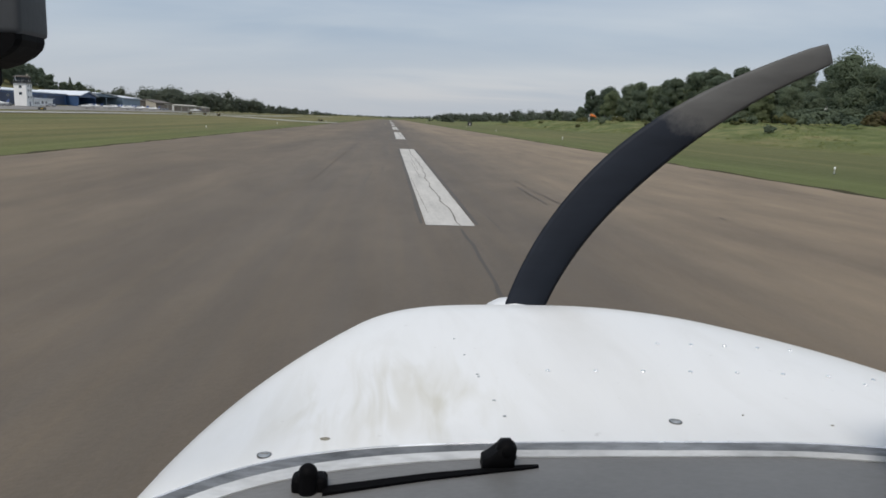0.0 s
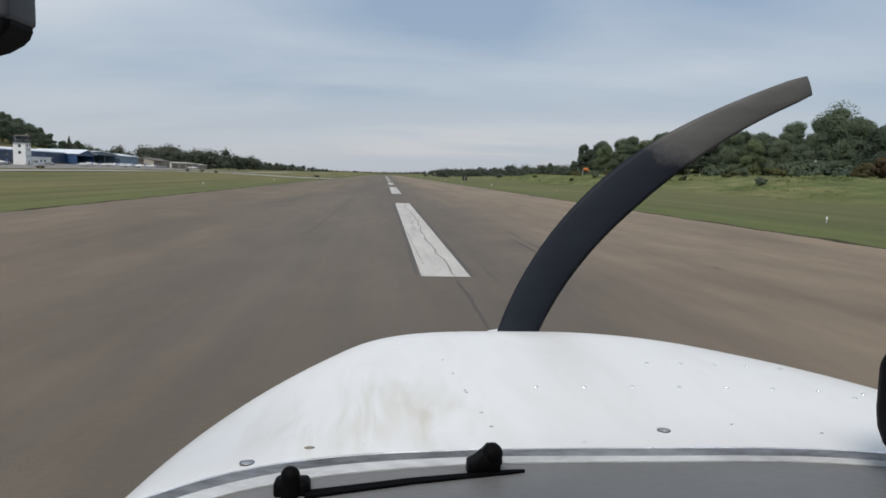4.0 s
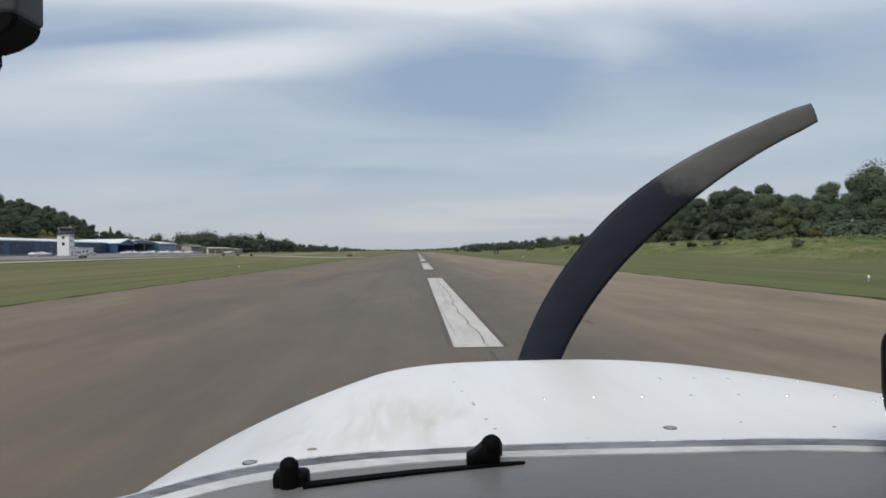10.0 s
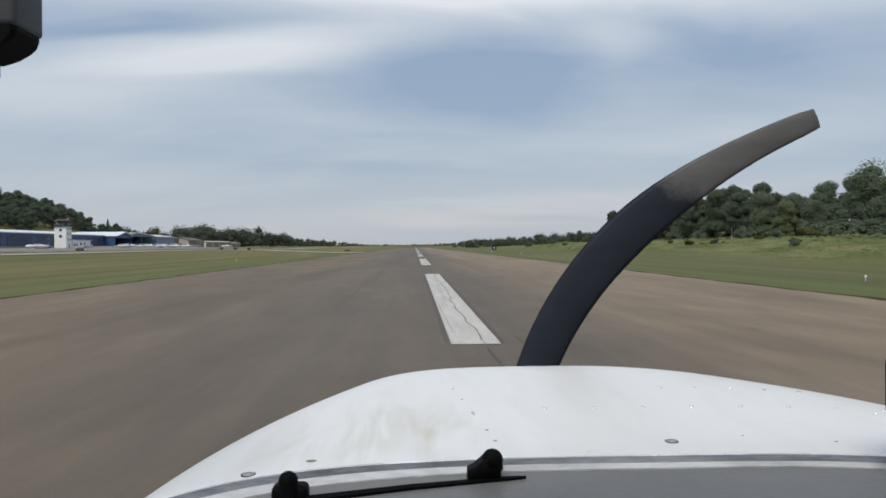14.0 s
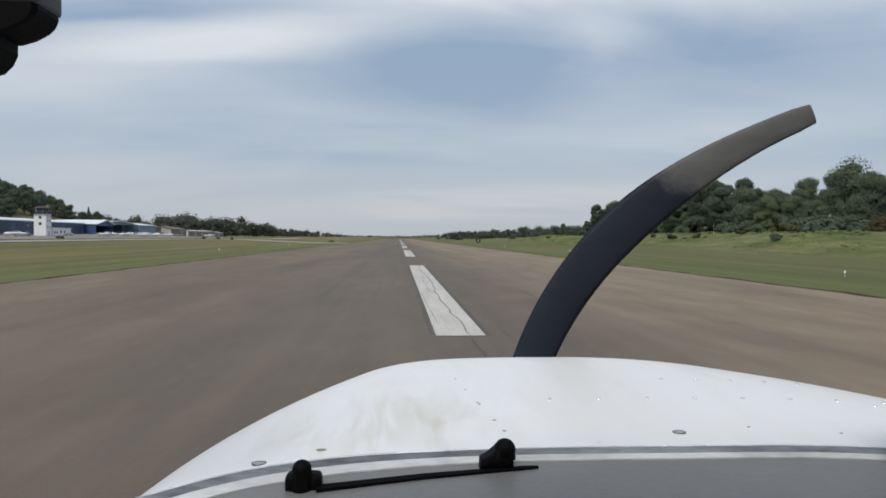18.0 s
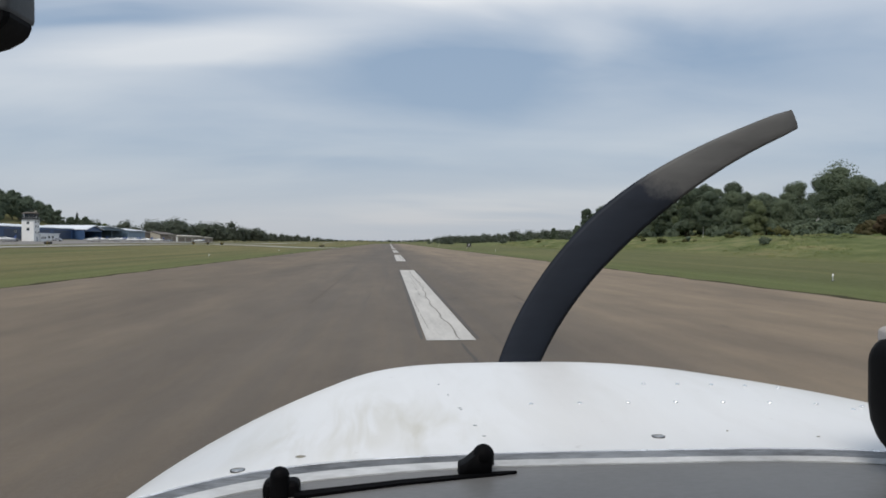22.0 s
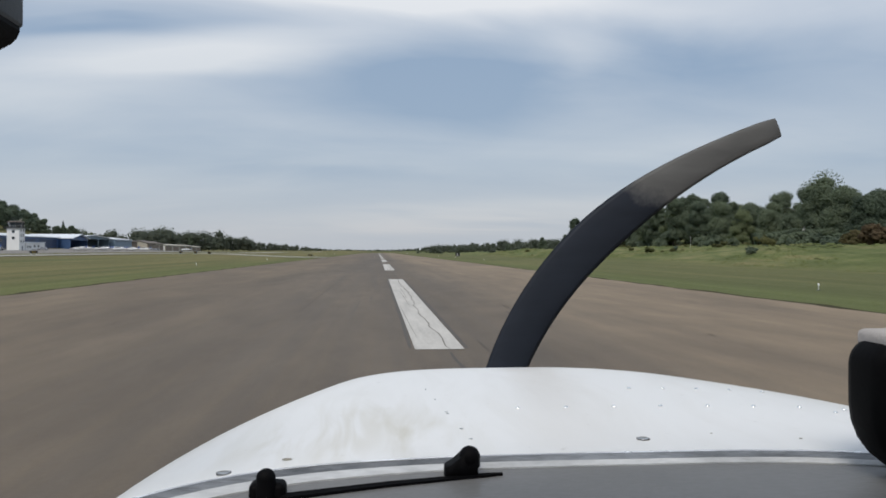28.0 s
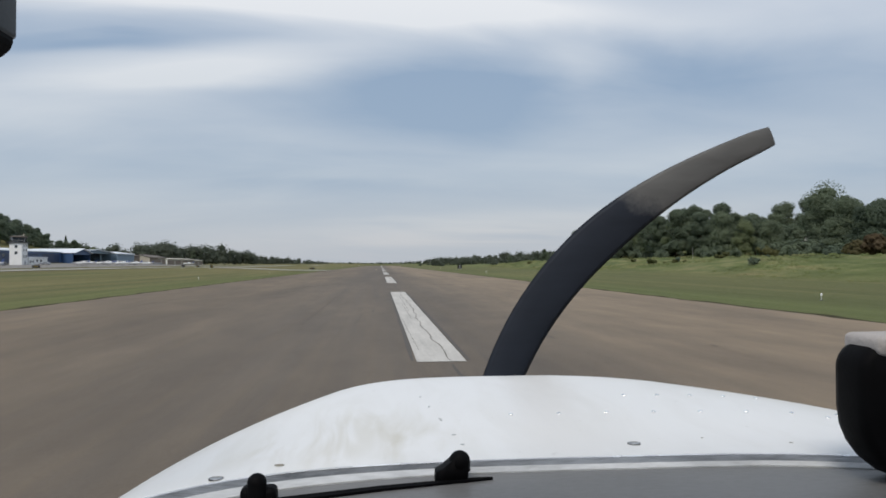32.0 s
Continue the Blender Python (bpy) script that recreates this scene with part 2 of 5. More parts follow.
def mat_grass():
    m, nt, b = start_mat("mown_grass", 0.95, 0, 0.1)
    p = where(nt)
    broad = noise_tex(nt, mapped(nt, p, (0.02, 0.008, 1)), 1.0, 5, 0.6, 0.5)
    mow = noise_tex(nt, mapped(nt, p, (0.45, 0.012, 1)), 1.0, 6, 0.65)
    tuft = noise_tex(nt, mapped(nt, p, (1.1, 0.6, 1)), 1.0, 6, 0.7)
    blade = noise_tex(nt, p, 9.0, 4, 0.75)
    dry = mth(nt, "ADD", mth(nt, "MULTIPLY", broad, 1.2), mth(nt, "MULTIPLY", mow, 0.6))
    dry = mth(nt, "MULTIPLY", mth(nt, "SUBTRACT", dry, 0.72), 2.0, clamp=True)
    green = mixc(nt, tuft, (0.076, 0.088, 0.038), (0.138, 0.150, 0.070))
    tan = mixc(nt, tuft, (0.150, 0.125, 0.058), (0.250, 0.205, 0.105))
    sep = nt.nodes.new("ShaderNodeSeparateXYZ")
    nt.links.new(p, sep.inputs[0])
    port = mth(nt, "MULTIPLY", mth(nt, "SUBTRACT", -14.0, sep.outputs[0]), 0.08, clamp=True)     # the infield is drier
    col = mixc(nt, mth(nt, "MULTIPLY", mth(nt, "ADD", dry, mth(nt, "MULTIPLY", port, 0.22), clamp=True), mth(nt, "ADD", mth(nt, "MULTIPLY", port, 0.16), 0.52)), green, tan)
    # lusher verge that drains off the pavement
    off = mth(nt, "SUBTRACT", mth(nt, "ABSOLUTE", mth(nt, "ADD", sep.outputs[0], 1.3)), 18.0)
    verge = mth(nt, "EXPONENT", mth(nt, "MULTIPLY", mth(nt, "POWER", mth(nt, "DIVIDE", off, 4.0), 2.0), -1.0))
    col = mixc(nt, mth(nt, "MULTIPLY", verge, mth(nt, "ADD", mow, 0.1)), col, (0.115, 0.136, 0.054))
    # unmown hay on the bank
    hay = mth(nt, "MULTIPLY", mth(nt, "SUBTRACT", mth(nt, "ADD", sep.outputs[0], mth(nt, "MULTIPLY", broad, 10.0)), 50.0), 0.14, clamp=True)
    col = mixc(nt, mth(nt, "MULTIPLY", hay, 0.8), col, ramp(nt, noise_tex(nt, mapped(nt, p, (0.20, 0.11, 1)), 1.0, 5, 0.65), [(0.34, (0.070, 0.096, 0.034)), (0.50, (0.118, 0.142, 0.056)), (0.60, (0.175, 0.180, 0.082)), (0.72, (0.215, 0.185, 0.100))]))
    k = ramp(nt, blade, [(0.2, (0.60, 0.60, 0.60)), (0.8, (1.40, 1.40, 1.40))])
    col = mixc(nt, 1.0, col, k, "MULTIPLY")
    swath = ramp(nt, mow, [(0.36, (0.87, 0.88, 0.86)), (0.62, (1.12, 1.11, 1.09))])                # lines left by the mower
    col = mixc(nt, 1.0, col, swath, "MULTIPLY")
    nt.links.new(col, b.inputs["Base Color"])
    bumped(nt, b, mth(nt, "ADD", blade, tuft), 0.6, 0.12)
    return m


def mat_leaf(name, dark, light, dry=None, rand=0.5):
    m, nt, b = start_mat(name, 0.75, 0, 0.2)
    geo = nt.nodes.new("ShaderNodeNewGeometry")
    isl = geo.outputs["Random Per Island"]
    ob = nt.nodes.new("ShaderNodeObjectInfo").outputs["Random"]
    big = noise_tex(nt, mapped(nt, geo.outputs["Position"], (1, 1, 1)), 0.25, 3)
    f = mth(nt, "ADD", mth(nt, "MULTIPLY", isl, 0.30), mth(nt, "MULTIPLY", big, 0.75))
    f = mth(nt, "ADD", f, mth(nt, "MULTIPLY", mth(nt, "SUBTRACT", ob, 0.5), rand), clamp=True)
    col = mixc(nt, f, dark, light)
    if dry:
        h = mth(nt, "MULTIPLY", mth(nt, "SUBTRACT", mth(nt, "ADD", mth(nt, "MULTIPLY", isl, 0.35), mth(nt, "MULTIPLY", ob, 0.9)), 0.35), 1.6, clamp=True)
        col = mixc(nt, h, col, dry)
    nt.links.new(col, b.inputs["Base Color"])
    thin, both = nt.nodes.new("ShaderNodeBsdfTranslucent"), nt.nodes.new("ShaderNodeMixShader")
    nt.links.new(col, thin.inputs["Color"])
    both.inputs[0].default_value = 0.50
    nt.links.new(b.outputs[0], both.inputs[1])
    nt.links.new(thin.outputs[0], both.inputs[2])
    out = [n for n in nt.nodes if n.type == "OUTPUT_MATERIAL"][0]
    nt.links.new(both.outputs[0], out.inputs[0])
    return m


def mat_cowl():
    """White enamel with faint grime, sooty smears and a little orange peel."""
    m, nt, b = start_mat("white_enamel", 0.36, 0, 0.38)
    p = where(nt, False)
    smear = noise_tex(nt, mapped(nt, p, (10, 2.4, 5)), 1.0, 5, 0.6, 0.7)
    speck = noise_tex(nt, p, 55.0, 2, 0.5)
    f = mth(nt, "MULTIPLY", mth(nt, "SUBTRACT", smear, 0.47), 2.6, clamp=True)
    sep = nt.nodes.new("ShaderNodeSeparateXYZ")
    nt.links.new(p, sep.inputs[0])
    def hump(axis, centre, half):
        q = mth(nt, "DIVIDE", mth(nt, "SUBTRACT", axis, centre), half)
        return mth(nt, "EXPONENT", mth(nt, "MULTIPLY", mth(nt, "MULTIPLY", q, q), -1.0))
    smeared = mth(nt, "MULTIPLY", hump(sep.outputs[0], -0.33, 0.15), hump(sep.outputs[1], 1.02, 0.17))
    smear_folds = noise_tex(nt, mapped(nt, p, (17, 3.2, 4)), 1.0, 3, 0.55, 0.9)               # wavy yellow smears before the pilot, with dent reflections put into the colour
    fold_tone = mth(nt, "MULTIPLY", mth(nt, "SUBTRACT", smear_folds, 0.44), 3.4, clamp=True)
    col = mixc(nt, mth(nt, "MULTIPLY", f, 0.26), (0.770, 0.768, 0.755), (0.50, 0.485, 0.445))
    col = mixc(nt, mth(nt, "MULTIPLY", mth(nt, "MULTIPLY", fold_tone, smeared), 0.95), col, (0.51, 0.475, 0.375))
    d = mth(nt, "MULTIPLY", mth(nt, "SUBTRACT", speck, 0.72), 8.0, clamp=True)
    col = mixc(nt, mth(nt, "MULTIPLY", d, 0.5), col, (0.35, 0.33, 0.30))
    nt.links.new(col, b.inputs["Base Color"])
    nt.links.new(mth(nt, "ADD", mth(nt, "MULTIPLY", smear, 0.25), 0.22), b.inputs["Roughness"])
    b.inputs["Coat Weight"].default_value, b.inputs["Coat Roughness"].default_value = 0.22, 0.22
    bumped(nt, b, mth(nt, "ADD", noise_tex(nt, mapped(nt, p, (3, 3, 3)), 1.0, 2), mth(nt, "MULTIPLY", mth(nt, "MULTIPLY", smear_folds, smeared), 0.25)), 0.14, 0.02)
    return m


def mat_blade():
    """Dark paint worn through to dull metal over the outer part of the blade."""
    m, nt, b = start_mat("propeller_paint", 0.62, 0, 0.2)
    p = where(nt, False)
    ln = nt.nodes.new("ShaderNodeVectorMath")
    ln.operation = "LENGTH"
    nt.links.new(p, ln.inputs[0])
    edge = mth(nt, "ADD", ln.outputs["Value"], mth(nt, "MULTIPLY", mth(nt, "SUBTRACT", noise_tex(nt, p, 14.0, 5, 0.7), 0.5), 0.16))
    worn = mth(nt, "MULTIPLY", mth(nt, "SUBTRACT", edge, 0.66), 14.0, clamp=True)
    col = mixc(nt, worn, (0.017, 0.021, 0.030), (0.106, 0.104, 0.101))
    grain = noise_tex(nt, mapped(nt, p, (4, 4, 18)), 1.0, 4)
    col = mixc(nt, 1.0, col, ramp(nt, grain, [(0.2, (0.75, 0.75, 0.75)), (0.8, (1.25, 1.25, 1.25))]), "MULTIPLY")
    nt.links.new(col, b.inputs["Base Color"])
    return m


def mat_glass(name="tower_glass", c=(0.03, 0.04, 0.05)):
    return plain(name, c, 0.12, 0.0, 0.1, 1.0, 9.0, 0, 0.8)


M = {
    "asphalt": mat_asphalt(),
    "taxi": mat_asphalt("taxiway_asphalt", (0.27, 0.26, 0.235), (0.36, 0.345, 0.31)),
    "apron": plain("apron_asphalt", (0.20, 0.19, 0.175), 0.8, 0, 0.14, 0.1, 6.0, 0.2, 0.3, (1, 1, 1), True),
    "concrete": plain("old_concrete", (0.42, 0.40, 0.365), 0.85, 0, 0.12, 0.12, 8.0, 0.2, 0.3, (1, 1, 1), True),
    "paint": plain("runway_paint", (0.47, 0.455, 0.425), 0.8, 0, 0.34, 0.9, 7.0, 0.15, 0.3, (2.5, 0.35, 1), True),
    "yellow": plain("faded_yellow_paint", (0.40, 0.33, 0.22), 0.8, 0, 0.3, 0.8, 7.0, 0.1, 0.3, (1, 1, 1), True),
    "tar": plain("tyre_rubber_mark", (0.090, 0.081, 0.072), 0.75, 0, 0.35, 0.9, 6.0, 0.1, 0.3, (3, 0.4, 1), True),
    "scratch": plain("scuffed_paint", (0.185, 0.172, 0.155), 0.8, 0, 0.4, 0.9, 6.0, 0.1, 0.3, (3, 0.5, 1), True),
    "seal": plain("crack_sealant", (0.072, 0.063, 0.054), 0.7, 0, 0.3, 0.9, 6.0, 0.1, 0.3, (1, 1, 1), True),
    "grass": mat_grass(),
    # both leaf greens are raised and blued to carry haze over the woods
    "leaf": mat_leaf("tree_leaves", (0.096, 0.130, 0.098), (0.196, 0.238, 0.152), None, 0.6),
    "leaf_pale": mat_leaf("pale_tree_leaves", (0.120, 0.156, 0.092), (0.220, 0.258, 0.140), None, 0.5),
    "needle": mat_leaf("conifer_needles", (0.070, 0.098, 0.076), (0.140, 0.176, 0.122)),
    "shrub": mat_leaf("shrub_leaves", (0.075, 0.090, 0.034), (0.170, 0.170, 0.075), None),
    "brown": mat_leaf("browned_shrub_leaves", (0.090, 0.068, 0.040), (0.200, 0.148, 0.088), (0.125, 0.118, 0.055)),
    # greyer, paler green: the haze over the far woods is in the colour
    "far": mat_leaf("hazed_distant_leaves", (0.095, 0.115, 0.092), (0.160, 0.180, 0.132)),
    "bark": plain("bark", (0.085, 0.068, 0.052), 0.9, 0, 0.3, 3.0, 20.0, 0.5, 0.2, (1, 1, 0.3)),
    "cowl": mat_cowl(),
    "steel": plain("bare_metal_strip", (0.36, 0.38, 0.40), 0.42, 0.55, 0.35, 9.0, 70.0, 0.15),
    "sealant": plain("grey_sealant", (0.150, 0.158, 0.168), 0.34, 0.1, 1.3, 14.0, 70.0, 0.4, 0.5, (0.5, 1.8, 1)),
    # pale metal for the highlight along the sealant's upper edge
    "glint": plain("edge_highlight", (0.66, 0.67, 0.69), 0.25, 0.6, 0.9, 16.0, 90.0, 0.1, 0.5, (0.5, 1.4, 1)),
    "strip": plain("painted_strip", (0.51, 0.52, 0.525), 0.42, 0.0, 0.6, 14.0, 80.0, 0.25, 0.5, (0.5, 1.4, 1)),
    # the broad mottling puts the shelf's blotchy reflections into its grey
    "dash": plain("matt_grey_vinyl", (0.158, 0.156, 0.152), 0.44, 0, 0.30, 4.0, 90.0, 0.08, 0.42, (1, 2.2, 1)),
    "matt_black": plain("matt_black_plastic", (0.004, 0.004, 0.0045), 0.85, 0, 0.2, 20.0, 160.0, 0.03, 0.04),
    "black": plain("black_plastic", (0.0035, 0.0035, 0.004), 0.6, 0, 0.25, 20.0, 160.0, 0.05, 0.06),
    "housing": plain("dark_grey_plastic", (0.050, 0.054, 0.060), 0.5, 0, 0.12, 14.0, 160.0, 0.04, 0.3),
    "beige": plain("grey_beige_fabric", (0.40, 0.37, 0.35), 0.8, 0, 0.15, 12.0, 160.0, 0.25),
    "blade": mat_blade(),
    "bolt": plain("fastener_metal", (0.62, 0.63, 0.63), 0.3, 0.7, 0.2, 40.0, 200.0, 0.0),
    "rivet": plain("polished_rivet", (0.92, 0.92, 0.92), 0.10, 0.9, 0.05, 40.0, 200.0, 0.0),
    "grime": plain("dark_grime", (0.24, 0.22, 0.17), 0.7, 0, 0.3, 60.0, 200.0, 0.1),
    # dark ring and shadow under each fastener, put in as colour
    "rimshade": plain("fastener_shade", (0.045, 0.043, 0.040), 0.5, 0, 0.3, 60.0, 200.0, 0.1),
    "white": plain("white_painted_wall", (0.74, 0.75, 0.75), 0.6, 0, 0.10, 0.4, 9.0, 0.1),
    "roof": plain("white_metal_roof", (0.70, 0.74, 0.79), 0.45, 0, 0.10, 0.2, 6.0, 0.1),
    "blue": plain("blue_metal_cladding", (0.034, 0.078, 0.180), 0.5, 0, 0.14, 0.3, 6.0, 0.1, 0.5, (1, 1, 0.2)),
    "bluegrey": plain("blue_grey_cladding", (0.150, 0.215, 0.285), 0.5, 0, 0.12, 0.3, 6.0, 0.1, 0.5, (1, 1, 0.2)),
    "navy": plain("dark_blue_door", (0.025, 0.045, 0.100), 0.5, 0, 0.15, 0.4, 6.0, 0.1),
    "brownwall": plain("brown_metal_wall", (0.20, 0.155, 0.125), 0.6, 0, 0.15, 0.4, 6.0, 0.1),
    "tanwall": plain("tan_metal_wall", (0.42, 0.39, 0.33), 0.6, 0, 0.12, 0.4, 6.0, 0.1),
    "darkroof": plain("dark_brown_roof", (0.12, 0.10, 0.085), 0.7, 0, 0.15, 0.4, 6.0, 0.1),
    "glass": mat_glass(),
    "signblack": plain("black_sign_face", (0.012, 0.012, 0.013), 0.5, 0, 0.2, 3.0, 30.0, 0.0),
    "signwhite": plain("white_sign_lettering", (0.75, 0.75, 0.73), 0.6, 0, 0.08, 3.0, 30.0, 0.0),
    "signyellow": plain("yellow_sign_lettering", (0.70, 0.50, 0.06), 0.6, 0, 0.08, 3.0, 30.0, 0.0),
    "orange": plain("orange_fabric", (0.75, 0.20, 0.045), 0.8, 0, 0.15, 2.0, 20.0, 0.1),
    "lampglass": plain("frosted_lamp_glass", (0.80, 0.80, 0.78), 0.25, 0, 0.05, 9.0, 60.0, 0.0),
    "plane": plain("white_aircraft_paint", (0.72, 0.73, 0.74), 0.35, 0, 0.08, 0.8, 9.0, 0.0, 0.5, (1, 1, 1), False, 0.25),
    "planeblue": plain("blue_aircraft_stripe", (0.06, 0.10, 0.25), 0.4, 0, 0.1, 0.8, 9.0, 0.0),
    "rubber": plain("tyre_rubber", (0.018, 0.018, 0.018), 0.8, 0, 0.2, 9.0, 60.0, 0.2),
    "carpaint": plain("car_paint", (0.20, 0.21, 0.23), 0.3, 0.3, 0.1, 2.0, 30.0, 0.0, 0.5, (1, 1, 1), False, 1.4),
    "fabricroof": plain("cabin_lining", (0.55, 0.54, 0.52), 0.9, 0, 0.1, 3.0, 60.0, 0.1),
    # dark colour for the shade where the grass stands above the pavement
    "edgeshade": plain("grass_edge_shade", (0.050, 0.046, 0.026), 0.95, 0, 0.25, 0.3, 6.0, 0.4, 0.05, (1, 1, 1), True),
}


# ------------------------------------------------------------ mesh helpers
def link_mesh(name, verts, faces, mat, parent=None, label="", smooth=False):
    me = bpy.data.meshes.new(name)
    me.from_pydata(verts, [], faces)
    me.validate()
    if smooth:
        me.shade_smooth()
    me.materials.append(mat)
    ob = new(name, me)
    if parent is not None:
        ob.parent = parent
    if label:
        ob["label"] = label
    return ob


def part(name, bm, mat, parent, label="", smooth=False):
    """Links a bmesh as one mesh object under a thing or under a part."""
    me = bpy.data.meshes.new(name)
    bm.normal_update()
    bm.to_mesh(me)
    bm.free()
    if smooth:
        me.shade_smooth()
    me.materials.append(mat)
    ob = new(name, me)
    if parent is not None:
        ob.parent = parent
    if label:
        ob["label"] = label
    return ob


def thing(name, at, label, category, group="", turn=0.0):
    e = new(name)
    e.matrix_basis = pose(*at, 0, 0, turn)
    e.empty_display_size = 0.2
    return tagged(e, label, category, group)


def bm_box(x0, y0, z0, x1, y1, z1, bevel=0.0, seg=1):
    bm = bmesh.new()
    bmesh.ops.create_cube(bm, size=1)
    for v in bm.verts:
        v.co = Vector(((x0 + x1) / 2 + v.co.x * (x1 - x0), (y0 + y1) / 2 + v.co.y * (y1 - y0), (z0 + z1) / 2 + v.co.z * (z1 - z0)))
    if bevel:
        bmesh.ops.bevel(bm, geom=bm.edges[:], offset=bevel, segments=seg, profile=0.6, affect="EDGES")
    return bm


def bm_cyl(r0, r1, z0, z1, n=12, at=(0, 0)):
    bm = bmesh.new()
    bmesh.ops.create_cone(bm, cap_ends=True, segments=n, radius1=r0, radius2=r1, depth=z1 - z0)
    bmesh.ops.translate(bm, verts=bm.verts[:], vec=(at[0], at[1], (z0 + z1) / 2))
    return bm


def bm_join(*parts):
    out = bmesh.new()
    for b in parts:
        me = bpy.data.meshes.new("tmp")
        b.to_mesh(me)
        b.free()
        out.from_mesh(me)
        bpy.data.meshes.remove(me)
    return out


def loft(rings, closed=True, caps=True):
    n = len(rings[0])
    verts = [p for r in rings for p in r]
    faces = []
    for i in range(len(rings) - 1):
        for j in range(n if closed else n - 1):
            k = (j + 1) % n
            faces.append((i * n + j, i * n + k, (i + 1) * n + k, (i + 1) * n + j))
    if caps and closed:
        faces.append(tuple(range(n))[::-1])
        faces.append(tuple((len(rings) - 1) * n + j for j in range(n)))
    return verts, faces


def sm(a, b, x):
    t = min(1.0, max(0.0, (x - a) / (b - a)))
    return t * t * (3 - 2 * t)


# ------------------------------------------------------------ the ground
RW_L, RW_R, RW_0, RW_1 = -17.6, 15.0, -425.0, 866.0


def ground(x, y):
    """Height of the land at a place."""
    z = 0.0
    if x < -20:
        z += 1.1 * (1 - sm(-58, -20, x))
        z += 0.45 * (1 - sm(-180, -70, x))
        hill = math.exp(-(((x + 300) / 72) ** 2) - (((y - 455) / 165) ** 2))
        z += 36.0 * hill + 7.0 * (1 - sm(-900, -230, x))
    if x > 15:
        fade = (1 - sm(300, 470, y))
        z += (2.6 * sm(46 + 5 * math.sin(y * 0.035), 62 + 4 * math.sin(y * 0.05 + 1), x)) * (0.25 + 0.75 * fade)
        z += 1.6 * sm(70, 100, x) * (0.4 + 0.6 * fade)
        z += (16.0 * sm(100, 420, x) + 3.0 * sm(86, 128, x)) * fade
        z += (0.40 * math.sin(x * 0.21 + 2 * math.sin(y * 0.07)) + 0.30 * math.sin(x * 0.33 + 1.1) * math.sin(y * 0.16 + 0.5 * x)) * sm(46, 60, x) * fade
    r = math.hypot(x, y)
    z += 5.0 * sm(900, 2600, r)
    z += 0.10 * (math.sin(x * 0.05 + 1.3) * math.sin(y * 0.021 + 0.4)) * sm(20, 60, abs(x + 1.3))
    return z


def build_ground():
    def axis(near, step, far, grow):
        a = list(np.arange(-near, near + 0.1, step))
        d, s = near, step
        while d < far:
            s *= grow
            d += s
            a = [-d] + a + [d]
        return a
    xs, ys = axis(110, 3.0, 4400, 1.16), axis(420, 9.0, 4400, 1.12)
    verts, faces = [], []
    for y in ys:
        for x in xs:
            z = ground(x, y)
            if RW_L - 1 < x < RW_R + 1 and RW_0 - 5 < y < RW_1 + 5:
                z -= 0.06
            verts.append((x, y, z))
    n = len(xs)
    for j in range(len(ys) - 1):
        for i in range(n - 1):
            faces.append((j * n + i, j * n + i + 1, (j + 1) * n + i + 1, (j + 1) * n + i))
    tagged(link_mesh("ground", verts, faces, M["grass"], smooth=True), "wide mown grass airfield, green with dry tan patches", "grass", kind="structure")


def strip_mesh(name, outline, mat, z, parent=None, label=""):
    """A flat sheet of pavement that follows the land: outline is (y, x0, x1) from end to end."""
    verts, faces = [], []
    for y, x0, x1 in outline:
        for i in range(7):
            x = x0 + (x1 - x0) * i / 6
            verts.append((x, y, ground(x, y) + z))
    for j in range(len(outline) - 1):
        for i in range(6):
            a = j * 7 + i
            faces.append((a, a + 1, a + 8, a + 7))
    return link_mesh(name, verts, faces, mat, parent, label)


def flat(name, pts, z, mat, parent=None, label=""):
    return link_mesh(name, [(x, y, z) for x, y in pts], [tuple(range(len(pts)))], mat, parent, label)


def edge_x(base, y, k):
    return base + 0.10 * math.sin(y * 0.9 + k) + 0.07 * math.sin(y * 2.3 + 2 * k)


build_ground()
runway = new("runway")
tagged(runway, "long worn asphalt runway with white painted markings", "runway", kind="structure")


